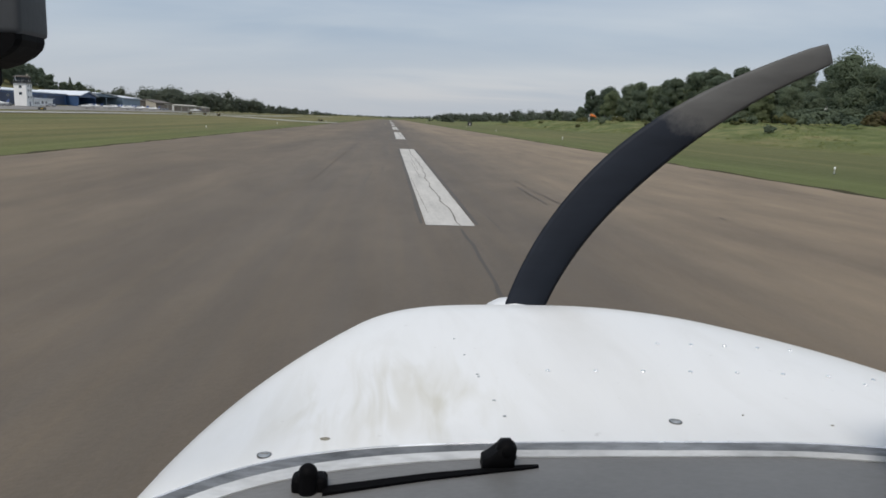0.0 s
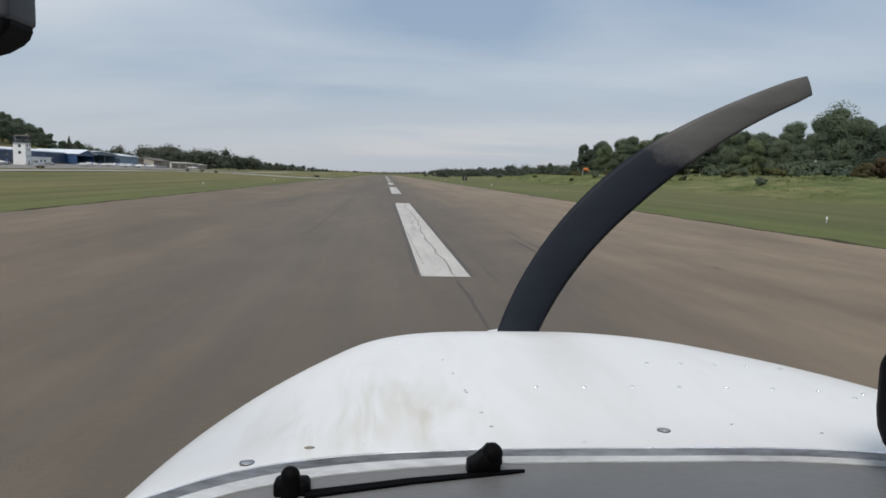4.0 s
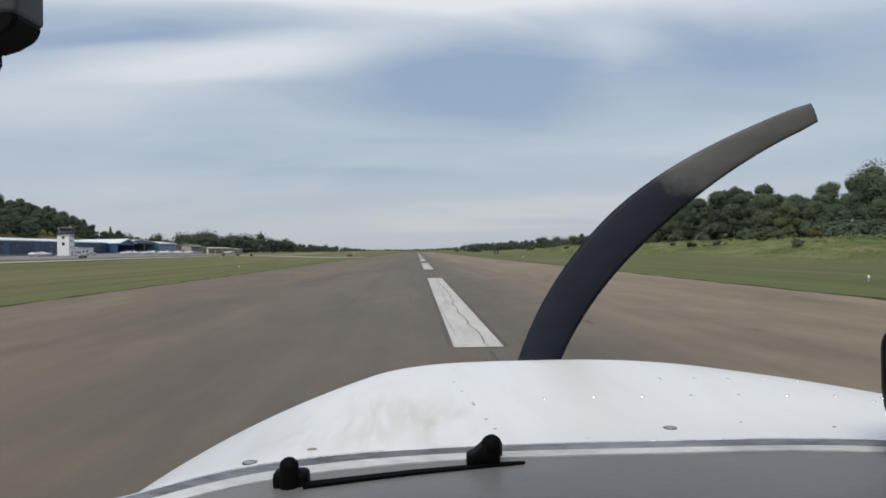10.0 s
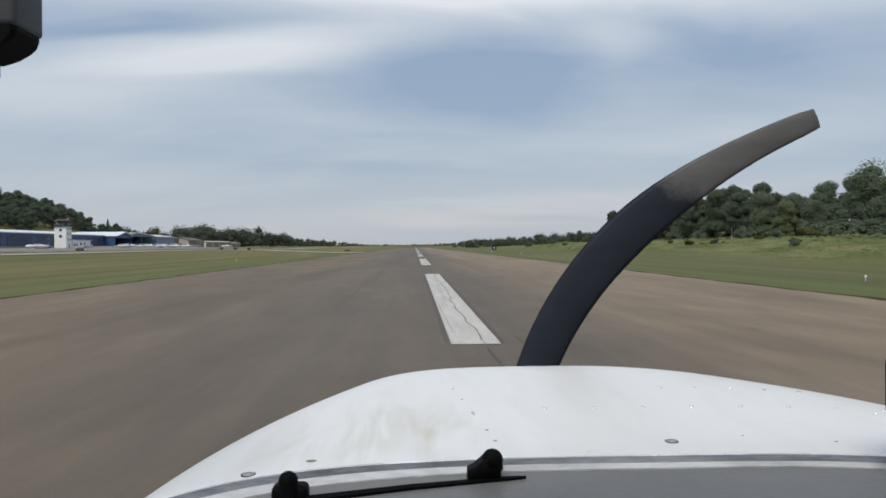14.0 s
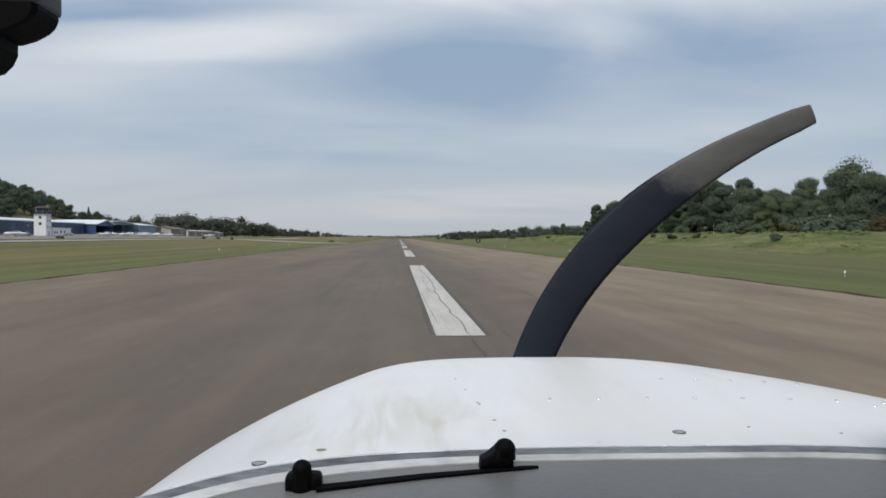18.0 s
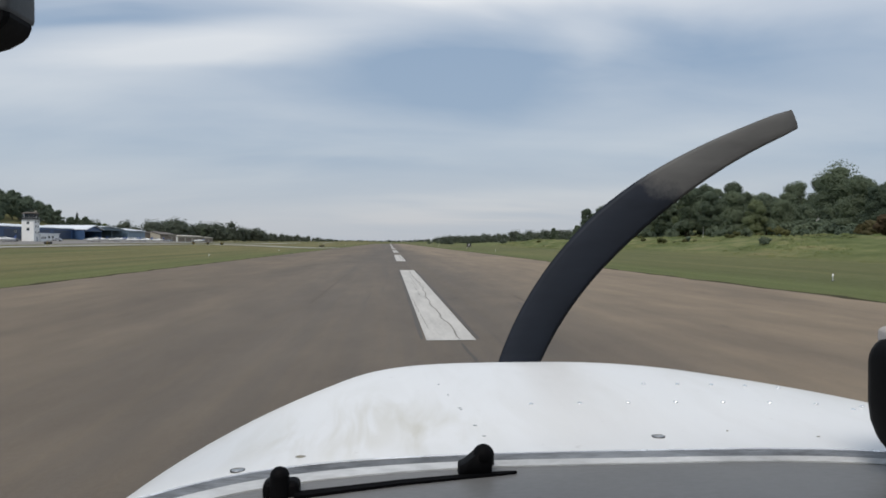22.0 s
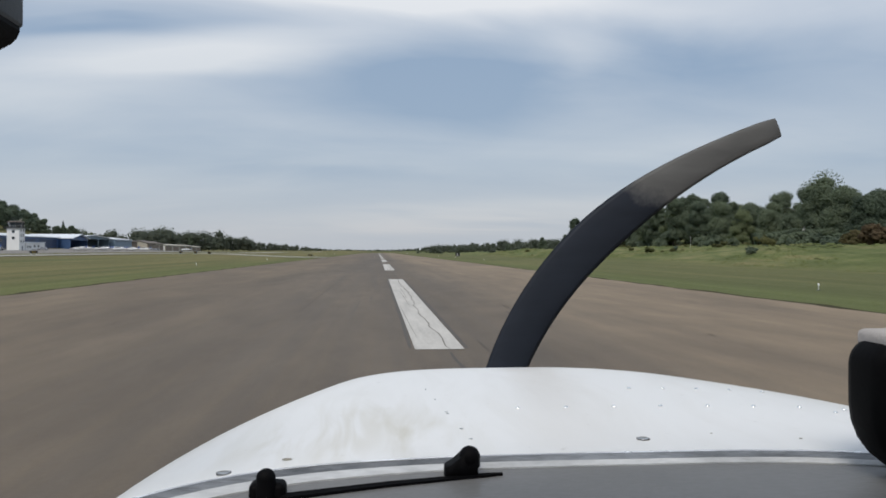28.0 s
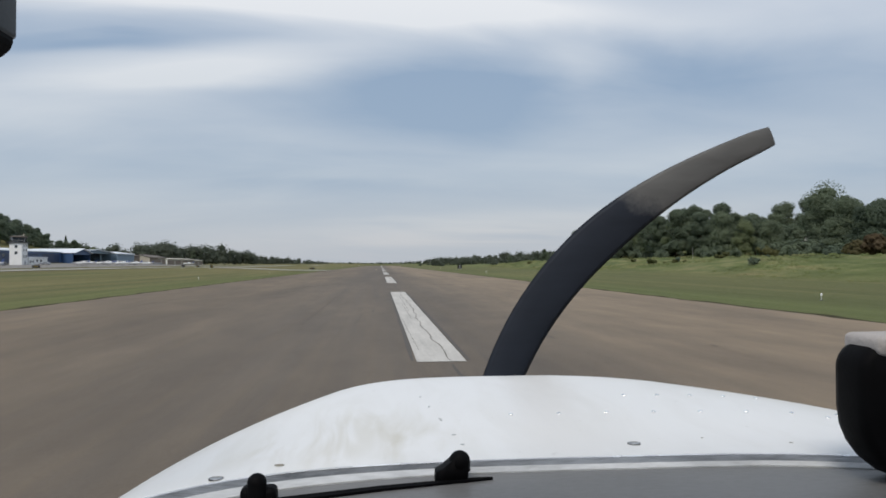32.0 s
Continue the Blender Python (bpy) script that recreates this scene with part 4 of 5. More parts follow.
build_woods()
for o in TREES + MASS + [BIG_TREE] + CONIFERS + SHRUBS + BROWN:
    for q in list(o.children_recursive) + [o]:
        bpy.data.objects.remove(q)


def build_far_woods():
    """Unbroken distant woodland, as leafy masses along the skyline."""
    rng = random.Random(21)
    verts, faces = [], []

    def belt(x0, y0, x1, y1, h0, h1, n):
        for i in range(n):
            f = (i + rng.random()) / n
            x, y = x0 + (x1 - x0) * f + rng.uniform(-14, 14), y0 + (y1 - y0) * f + rng.uniform(-18, 18)
            h = (h0 + (h1 - h0) * f) * rng.uniform(0.72, 1.15)
            g = ground(x, y) - 0.5
            lob = [(x + rng.uniform(-3, 3), y + rng.uniform(-3, 3), g + h * k, h * rng.uniform(0.24, 0.40)) for k in (0.28, 0.5, 0.74)]
            v, q = leaf_cloud(rng, lob, 170, h * 0.052)
            b = len(verts)
            verts.extend(v)
            faces.extend(tuple(j + b for j in t) for t in q)

    belt(-345, 740, -215, 790, 20, 20, 46)
    belt(-278, 880, -196, 900, 25, 24, 40)
    belt(-215, 980, -172, 1010, 20, 18, 22)
    belt(-200, 1080, -118, 1480, 16, 6, 80)
    belt(-140, 1450, -20, 1520, 4.5, 4, 60)
    belt(-20, 1500, 260, 1560, 4, 12, 140)
    belt(-330, 820, -230, 1000, 19, 18, 30)
    belt(40, 600, 120, 860, 7, 10, 60)
    belt(75, 430, 170, 720, 7, 13, 44)
    belt(120, 900, 420, 1300, 16, 18, 50)
    belt(-900, 900, -260, 1250, 20, 18, 60)
    belt(-420, 60, -300, 330, 15, 18, 34)
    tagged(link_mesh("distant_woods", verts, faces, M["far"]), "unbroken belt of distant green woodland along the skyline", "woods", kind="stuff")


build_far_woods()


def build_rough_grass():
    """Blades and seed heads of the unmown bank and the pavement's verges."""
    rng = random.Random(8)
    verts, faces = [], []

    def clump(x, y, r, h):
        z = ground(x, y)
        b = len(verts)
        a0 = rng.uniform(0, 6.28)
        for ri, zi in ((1.0, -0.04), (0.62, h * 0.7)):
            for j in range(6):
                a = a0 + j * math.pi / 3
                q = r * ri * rng.uniform(0.7, 1.3)
                verts.append((x + q * math.cos(a), y + q * math.sin(a), z + zi * rng.uniform(0.8, 1.2)))
        verts.append((x, y, z + h))
        for j in range(6):
            k = (j + 1) % 6
            faces.append((b + j, b + k, b + 6 + k, b + 6 + j))
            faces.append((b + 6 + j, b + 6 + k, b + 12))
    for _ in range(12000):
        x, y = rng.uniform(47, 88), rng.uniform(70, 335)
        if noise.noise((x * 0.08, y * 0.05, 0.3)) > -0.10 + rng.uniform(-0.25, 0.25):
            r = rng.uniform(0.12, 0.45)
            clump(x, y, r, r * rng.uniform(0.16, 0.55))
    tagged(link_mesh("rough_grass", verts, faces, M["grass"], smooth=True), "tufts of rough unmown grass on the bank", "grass", kind="stuff")


build_rough_grass()


# ------------------------------------------------------------ hangars and tower
def hangar(name, at, length, depth, eave, rise, wall, roof, doors, door_mat, label, gable_mat=None, open_end=False):
    """A metal hangar whose long front faces the runway (+x); y runs along the front."""
    e = thing(name, at, label, "hangar")
    t = 0.25
    part("wall", bm_box(-t, 0, 0, 0, length, eave), wall, e)
    part("wall", bm_box(-depth, 0, 0, -depth + t, length, eave), wall, e)
    for y in (0.0, length - t):
        bm = bmesh.new()
        prof = [(-depth + t, 0), (-t, 0), (-t, eave), (-depth / 2, eave + rise), (-depth + t, eave)]
        a = [bm.verts.new((x, y, z)) for x, z in prof]
        b = [bm.verts.new((x, y + t, z)) for x, z in prof]
        bm.faces.new(a)
        bm.faces.new(b[::-1])
        for i in range(5):
            j = (i + 1) % 5
            bm.faces.new((a[j], a[i], b[i], b[j]))
        part("gable_wall", bm, gable_mat or wall, e)
    bm = bmesh.new()
    o = 0.5
    prof = [(o, eave - 0.1), (-depth / 2, eave + rise + 0.12), (-depth - o, eave - 0.1), (-depth - o, eave + 0.12), (-depth / 2, eave + rise + 0.36), (o, eave + 0.14)]
    a = [bm.verts.new((x, -o, z)) for x, z in prof]
    b = [bm.verts.new((x, length + o, z)) for x, z in prof]
    bm.faces.new(a)
    bm.faces.new(b[::-1])
    for i in range(6):
        j = (i + 1) % 6
        bm.faces.new((a[j], a[i], b[i], b[j]))
    part("roof", bm, roof, e, "pale sheet metal roof")
    part("fascia", bm_box(0.52, -0.5, eave - 0.25, 0.62, length + 0.5, eave + 0.2), roof, e)
    part("plinth", bm_box(0.0, 0, 0, 0.12, length, 0.35), M["concrete"], e)
    step = length / max(1, doors)
    for i in range(doors):
        w = step * 0.80
        y = step * (i + 0.5) - w / 2
        d = part("hangar_door", bm_box(0.0, y, 0.02, 0.10, y + w, eave * 0.76, 0.02), door_mat, e)
        for k in range(1, 4):
            part("door_rib", bm_box(0.10, y + w * k / 4 - 0.05, 0.1, 0.16, y + w * k / 4 + 0.05, eave * 0.74), door_mat, d)
        part("door_track", bm_box(0.0, y - 0.3, eave * 0.77, 0.22, y + w + 0.3, eave * 0.80), M["housing"], e)
    return e


def open_bay(at, length, eave, rise, bays, wall, label):
    """A hangar whose front stands open: dark hollow bays between posts, under a low gable along the front."""
    e = thing("open_hangar", at, label, "hangar")
    depth = 26
    part("back_wall", bm_box(-depth, 0, 0, -depth + .25, length, eave), wall, e)
    for y in (0.0, length - .25):
        part("side_wall", bm_box(-depth + .25, y, 0, 0, y + .25, eave), wall, e)
    for i in range(1, bays):
        part("post", bm_box(-.4, length * i / bays - .3, 0, 0, length * i / bays + .3, eave - .9), wall, e)
    v, f = loft([[(x, 0, eave - .9), (x, length, eave - .9), (x, length, eave), (x, length / 2, eave + rise), (x, 0, eave)] for x in (0.0, 0.3)])
    link_mesh("front_gable", v, f, wall, e)
    for s0, s1 in ((-.5, .5), (1.0 + .5 / length, .5)):
        y0 = -.5 if s0 < 0 else length + .5
        v, f = loft([[(x, y0, eave - .05), (x, length / 2, eave + rise + .05), (x, length / 2, eave + rise + .35), (x, y0, eave + .25)] for x in (-depth - .4, 1.6)])
        link_mesh("roof", v, f, M["roof"], e, "pale sheet metal roof")
    part("floor_slab", bm_box(-depth + .25, .25, 0, 0, length - .25, .06), M["concrete"], e)
    return e


def control_tower(at):
    e = thing("control_tower", at, "white control tower with a dark glazed cab", "control tower")
    part("shaft", bm_box(-3.6, -3.6, 0, 3.6, 3.6, 10.6, 0.08), M["white"], e)
    for z in (3.6, 6.6, 8.9):
        for y in (-1.6, 1.3):
            w = part("window", bm_box(3.58, y, z, 3.68, y + 0.9, z + 1.2), M["glass"], e)
            part("sill", bm_box(3.58, y - 0.1, z - 0.12, 3.76, y + 1.0, z), M["roof"], w)
    for z in (5.2, 8.3):
        for x in (-0.6,):
            w = part("window", bm_box(x, -3.68, z, x + 1.6, -3.58, z + 1.3), M["glass"], e)
            part("sill", bm_box(x - 0.1, -3.76, z - 0.12, x + 1.7, -3.58, z), M["roof"], w)
    part("door", bm_box(3.58, -0.2, 0, 3.66, 0.9, 2.1), M["navy"], e)
    part("gallery", bm_box(-4.5, -4.5, 10.6, 4.5, 4.5, 10.95, 0.05), M["housing"], e)
    oct0 = [(4.0 * math.cos(math.pi / 8 + i * math.pi / 4), 4.0 * math.sin(math.pi / 8 + i * math.pi / 4)) for i in range(8)]
    v, f = loft([[(x * 0.93, y * 0.93, 10.95) for x, y in oct0], [(x * 0.95, y * 0.95, 11.7) for x, y in oct0], [(x * 1.08, y * 1.08, 13.4) for x, y in oct0]])
    cab = link_mesh("cab", v, f, M["glass"], e, "dark tinted cab glazing")
    for x, y in oct0:
        v, f = loft([[(x * k + a, y * k + b, z) for a, b in ((-.09, -.09), (.09, -.09), (.09, .09), (-.09, .09))] for k, z in ((0.96, 10.95), (1.10, 13.4))])
        link_mesh("mullion", v, f, M["housing"], cab)
    v, f = loft([[(x * 1.2, y * 1.2, 13.4) for x, y in oct0], [(x * 1.2, y * 1.2, 13.75) for x, y in oct0], [(x * 0.7, y * 0.7, 14.1) for x, y in oct0]])
    link_mesh("cab_roof", v, f, M["darkroof"], e)
    for i, (x, y) in enumerate(oct0):
        part("railing_post", bm_cyl(0.04, 0.04, 10.95, 12.0, 6, (x * 1.13, y * 1.13)), M["bolt"], e)
        x2, y2 = oct0[(i + 1) % 8]
        part("railing", bm_join(*[rail_bm((x * 1.13, y * 1.13, z), (x2 * 1.13, y2 * 1.13, z), 0.03) for z in (11.5, 12.0)]), M["bolt"], e)
    part("antenna", bm_cyl(0.06, 0.03, 14.0, 17.0, 6, (1.0, 0.5)), M["housing"], e)
    part("antenna", bm_cyl(0.05, 0.03, 14.0, 16.2, 6, (-1.2, -0.8)), M["housing"], e)
    part("beacon", bm_join(bm_cyl(0.25, 0.25, 14.05, 14.4, 10, (2.2, 1.6)), bm_box(1.6, 1.45, 14.4, 2.8, 1.75, 14.9, 0.08)), M["tanwall"], e)
    part("annex", bm_box(-3, 4.0, 0, 4.2, 11.5, 3.6, 0.06), M["white"], e, "low white annexe")
    part("annex_roof", bm_box(-3.3, 3.7, 3.6, 4.5, 11.8, 3.85), M["roof"], e)
    for y in (5.0, 7.2, 9.4):
        part("annex_window", bm_box(4.18, y, 1.1, 4.26, y + 1.3, 2.3), M["glass"], e)
    e.scale = (0.74, 0.74, 0.93)
    part("aerial_array", bm_join(*[rail_bm((-2 + i * .8, -1.5, 14.0), (-2.2 + i * .9, -1.4, 15.1 + .5 * (i % 2)), .05) for i in range(5)]), M["housing"], e)
    return e


def rail_bm(p, q, r):
    p, q = Vector(p), Vector(q)
    bm = bmesh.new()
    bmesh.ops.create_cone(bm, cap_ends=True, segments=6, radius1=r, radius2=r, depth=(q - p).length)
    bmesh.ops.transform(bm, matrix=Matrix.Translation((p + q) / 2) @ (q - p).to_track_quat("Z", "Y").to_matrix().to_4x4(), verts=bm.verts[:])
    return bm


def gz(x, y):
    return ground(x, y) - 0.05


def build_airport_buildings():
    control_tower((-162.4, 345, gz(-166, 345)))
    h = hangar("hangar", (-176, 296, gz(-176, 345)), 126, 34, 6.6, 1.5, M["blue"], M["roof"], 5, M["navy"], "long blue metal hangar with a white roof beside the tower", M["blue"])
    for y in (8, 20, 32, 62, 70):
        part("window", bm_box(0.02, y, 3.6, 0.14, y + 2.4, 4.8), M["glass"], h)
    part("office", bm_box(0.3, 74, 0, 7.5, 92, 3.3, 0.05), M["white"], h, "low white office by the hangar")
    part("office_roof", bm_box(0.2, 73.6, 3.3, 8.0, 92.4, 3.55), M["roof"], h)
    for y in (76, 80, 84):
        part("office_window", bm_box(7.48, y, 1.0, 7.56, y + 1.8, 2.2), M["glass"], h)
    open_bay((-170, 423, gz(-170, 430)), 24, 5.9, 2.4, 1, M["blue"], "blue gabled hangar bay standing open under a white roof edge")
    open_bay((-178, 449, gz(-178, 470)), 55, 6.6, 1.2, 3, M["bluegrey"], "blue-grey metal hangar with open dark bays")
    hangar("hangar", (-175, 506, gz(-175, 510)), 34, 26, 6.4, 1.5, M["bluegrey"], M["roof"], 1, M["bluegrey"], "pale blue hangar with a closed door", M["bluegrey"])
    hangar("storage_hangar", (-180, 544, gz(-180, 560)), 24, 18, 5.6, 2.2, M["brownwall"], M["darkroof"], 2, M["brownwall"], "brown storage hangar with pale corner panels", M["tanwall"])
    hangar("storage_hangar", (-174, 573, gz(-174, 590)), 20, 16, 5.2, 2.2, M["brownwall"], M["darkroof"], 1, M["brownwall"], "brown storage hangar with a pale gable", M["tanwall"])
    hangar("storage_hangar", (-176, 597, gz(-176, 610)), 24, 16, 5.4, 1.9, M["tanwall"], M["darkroof"], 2, M["brownwall"], "tan storage hangar with a brown roof", M["tanwall"])
    hangar("storage_hangar", (-176, 626, gz(-176, 650)), 88, 14, 4.8, 0.8, M["tanwall"], M["tanwall"], 4, M["brownwall"], "low tan row of small hangars", M["white"])
    hangar("storage_hangar", (-178, 722, gz(-178, 730)), 34, 14, 4.4, 0.8, M["tanwall"], M["tanwall"], 2, M["brownwall"], "low far row of small hangars", M["white"])
    for y in (40, -60, -160):
        hangar("storage_hangar", (-130 - abs(y) * 0.1, y, gz(-135, y + 30)), 74, 14, 4.2, 0.9, M["bluegrey"], M["roof"], 6, M["white"], "low row of blue and white small-aircraft hangars", M["white"])
    hangar("storage_hangar", (-176, 180, gz(-176, 200)), 60, 20, 4.6, 1.2, M["bluegrey"], M["roof"], 4, M["white"], "low hangar row with white doors", M["bluegrey"])


build_airport_buildings()


def build_house():
    x, y = 101.0, 166.0
    e = thing("house", (x, y, ground(x, y) - 0.6), "small white gabled house among the trees", "house", turn=-31)
    part("wall", bm_box(-3.5, -4.5, 0, 3.5, 4.5, 4.2), M["white"], e)
    v, f = loft([[(-3.9, yy, 4.1), (3.9, yy, 4.1), (0, yy, 7.2)] for yy in (-4.4, 4.4)])
    link_mesh("gable", v, f, M["white"], e)
    for s in (-1, 1):
        v, f = loft([[(0, yy, 7.25), (s * 4.2, yy, 3.95), (s * 4.2, yy, 4.1), (0, yy, 7.45)] for yy in (-4.9, 4.9)])
        link_mesh("roof", v, f, M["darkroof"], e)
    for xx in (-2.2, 1.1):
        w = part("window", bm_box(xx, -4.58, 1.4, xx + 1.1, -4.48, 2.9), M["glass"], e)
        part("window_frame", bm_join(bm_box(xx - .12, -4.62, 1.28, xx, -4.48, 3.02), bm_box(xx + 1.1, -4.62, 1.28, xx + 1.22, -4.48, 3.02)), M["roof"], w)
    part("chimney", bm_box(-1.8, 1.0, 5.4, -1.1, 1.7, 7.6), M["brownwall"], e)
    e.scale = (0.60, 0.60, 0.62)


build_house()


# ------------------------------------------------------------ parked aeroplanes, cars
def ring(cx, y, cz, rx, rz, n=12):
    return [(cx + rx * math.cos(2 * math.pi * i / n), y, cz + rz * math.sin(2 * math.pi * i / n)) for i in range(n)]


def parked_plane(high):
    e = thing("parked_aeroplane", (0, 0, -500), "small white parked aeroplane with a %s wing" % ("high" if high else "low"), "aeroplane")
    b = 1.25
    st = [(3.6, .10, .10, 0), (3.5, .30, .30, 0), (2.9, .48, .48, 0), (1.8, .56, .55, .05), (0.6, .60, .78, .22), (-0.8, .58, .75, .2), (-2.2, .38, .45, .1), (-4.2, .14, .18, .1), (-4.6, .06, .1, .12)]
    v, f = loft([ring(0, y, b + c, rx, rz) for y, rx, rz, c in st])
    link_mesh("fuselage", v, f, M["plane"], e, smooth=True)
    zw = b + 0.85 if high else b - 0.35

    def slab(name, x0, x1, y0, y1, z, t, dih=0.0, mat=None):
        v, f = loft([[(x, y0, z + dih * abs(x)), (x, y0 + (y1 - y0) * .35, z + t + dih * abs(x)), (x, y1, z + t * .6 + dih * abs(x)), (x, y1, z - t * .4 + dih * abs(x))] for x in (x0, (x0 + x1) / 2, x1)])
        link_mesh(name, v, f, mat or M["plane"], e)
    slab("wing", 0.0, 5.3, -0.5, 1.0, zw, 0.16, 0.0 if high else 0.06)
    slab("wing", -5.3, 0.0, -0.5, 1.0, zw, 0.16, 0.0 if high else 0.06)
    slab("tailplane", -1.6, 1.6, -4.6, -3.8, b + 0.25, 0.08)
    v, f = loft([[(s, -3.5, b + .2), (s, -4.5, b + .2), (s, -4.85, b + 1.45), (s, -4.3, b + 1.45)] for s in (-0.05, 0.05)])
    link_mesh("fin", v, f, M["planeblue"], e)
    v, f = loft([[(s * k, y, z) for y, z, k in ((1.75, b + .55, .52), (0.9, b + .98, .50), (-0.6, b + .93, .48), (-1.5, b + .5, .45), (0.2, b + .45, .6))] for s in (-1.02, 1.02)])
    link_mesh("canopy", v, f, M["glass"], e)
    for x, y in ((-1.1, -.3), (1.1, -.3), (0, 2.7)):
        part("gear_leg", rail_bm((x * .4, y, b - .35), (x, y, .22), .05), M["plane"], e)
        bm = bm_cyl(.2, .2, -.07, .07, 12)
        bmesh.ops.transform(bm, matrix=pose(x, y, .2, 0, 90, 0), verts=bm.verts[:])
        part("wheel", bm, M["rubber"], e)
    bm = bm_box(-.9, 3.56, b - .07, .9, 3.62, b + .07, .02)
    part("propeller", bm, M["housing"], e)
    bm = bm_cyl(.16, .02, 0, .3, 10)
    bmesh.ops.transform(bm, matrix=pose(0, 3.55, b, -90, 0, 0), verts=bm.verts[:])
    part("spinner", bm, M["plane"], e)
    return e


def parked_car():
    e = thing("parked_car", (0, 0, -500), "parked car beside the hangars", "car")
    prof = [(-2.2, .35), (-2.2, .85), (-1.9, .95), (-1.3, 1.42), (.4, 1.45), (1.1, .98), (2.1, .82), (2.25, .4)]
    v, f = loft([[(x * (0.88 if z > 1.1 else 1.0), y, z) for y, z in prof] for x in (-.86, -.8, .8, .86)])
    link_mesh("body", v, f, M["carpaint"], e)
    v, f = loft([[(x, y, z) for y, z in ((-1.6, 1.02), (-1.2, 1.36), (.35, 1.39), (.9, 1.02))] for x in (-.80, .80)])
    link_mesh("side_glass", v, f, M["glass"], e)
    for x in (-.8, .8):
        for y in (-1.35, 1.4):
            bm = bm_cyl(.33, .33, -.1, .1, 14)
            bmesh.ops.transform(bm, matrix=pose(x, y, .33, 0, 90, 0), verts=bm.verts[:])
            w = part("wheel", bm, M["rubber"], e)
            bm = bm_cyl(.18, .18, -.11, .11, 10)
            bmesh.ops.transform(bm, matrix=pose(x, y, .33, 0, 90, 0), verts=bm.verts[:])
            part("rim", bm, M["bolt"], w)
    return e


def build_parked():
    a, b, c = parked_plane(True), parked_plane(False), parked_car()
    rng = random.Random(3)
    for i, (pr, x, y, turn) in enumerate(((b, -148, 378, 70), (a, -150, 390, 95), (b, -146, 402, 110), (a, -149, 416, 80), (b, -146, 428, 100), (a, -150, 440, 60), (b, -147, 452, 85), (a, -151, 466, 120), (b, -148, 480, 75), (b, -156, 612, 90), (b, -150, 296, 120), (a, -158, 230, 80))):
        o = copy_thing(pr, pose(x, y, ground(x, y) + 0.10, 0, 0, turn))
        o["group"] = "aeroplanes parked on the apron"
    for x, y in ((-158, 318), (-160, 325), (-160, 366), (-163, 500), (-160, 540), (-160, 548)):
        o = copy_thing(c, pose(x, y, ground(x, y) + 0.10, 0, 0, rng.uniform(70, 110)))
        o["group"] = "cars parked by the hangars"
    for p in (a, b, c):
        for q in list(p.children_recursive) + [p]:
            bpy.data.objects.remove(q)


build_parked()


# ------------------------------------------------------------ airfield signs and lights
def text_mesh(body, size, mat, parent, m, name="lettering"):
    cu = bpy.data.curves.new(name, "FONT")
    cu.body, cu.size, cu.extrude, cu.align_x, cu.align_y = body, size, 0.006, "CENTER", "CENTER"
    tmp = bpy.data.objects.new(name, cu)
    scene.collection.objects.link(tmp)
    me = bpy.data.meshes.new_from_object(tmp.evaluated_get(bpy.context.evaluated_depsgraph_get()))
    bpy.data.objects.remove(tmp)
    me.materials.clear()
    me.materials.append(mat)
    ob = new(name, me)
    ob.parent = parent
    ob.matrix_basis = m
    return ob


def distance_sign(x, y, digit):
    e = thing("distance_sign", (x, y, ground(x, y)), "black distance sign with a white %s on short legs" % digit, "sign")
    part("panel", bm_box(-0.75, -0.12, 0.35, 0.75, 0.12, 1.55, 0.02), M["signblack"], e)
    part("bottom_rail", bm_box(-0.80, -0.14, 0.30, 0.80, 0.14, 0.36), M["housing"], e)
    part("top_rail", bm_box(-0.80, -0.14, 1.54, 0.80, 0.14, 1.60), M["housing"], e)
    for xx in (-0.5, 0.5):
        part("leg", bm_cyl(0.05, 0.05, -0.1, 0.32, 8, (xx, 0)), M["bolt"], e)
    text_mesh(digit, 1.15, M["signwhite"], e, pose(0, -0.13, 0.95, 90, 0, 0))
    text_mesh(digit, 1.15, M["signwhite"], e, pose(0, 0.13, 0.95, 90, 0, 180))


def guidance_sign(x, y, w, turn, label):
    e = thing("guidance_sign", (x, y, ground(x, y)), label, "sign", turn=turn)
    part("panel", bm_box(-w / 2, -0.1, 0.3, w / 2, 0.1, 0.85, 0.02), M["signblack"], e)
    part("lettering_bar", bm_box(-w * .2, -0.112, 0.56, w * .2, -0.1, 0.62), M["signyellow"], e)
    for xx in (-w * .35, w * .35):
        part("leg", bm_cyl(0.04, 0.04, -0.1, 0.3, 8, (xx, 0)), M["bolt"], e)


def edge_light():
    e = thing("runway_light", (0, 0, -500), "small white runway edge light on a stem in the grass", "light")
    part("stem", bm_cyl(0.025, 0.025, -0.05, 0.24, 8), M["bolt"], e)
    part("lens", bm_join(bm_cyl(0.052, 0.050, 0.24, 0.33, 12), bm_cyl(0.050, 0.024, 0.33, 0.37, 12)), M["lampglass"], e)
    part("base_plate", bm_cyl(0.12, 0.12, -0.04, 0.02, 12), M["housing"], e)
    return e


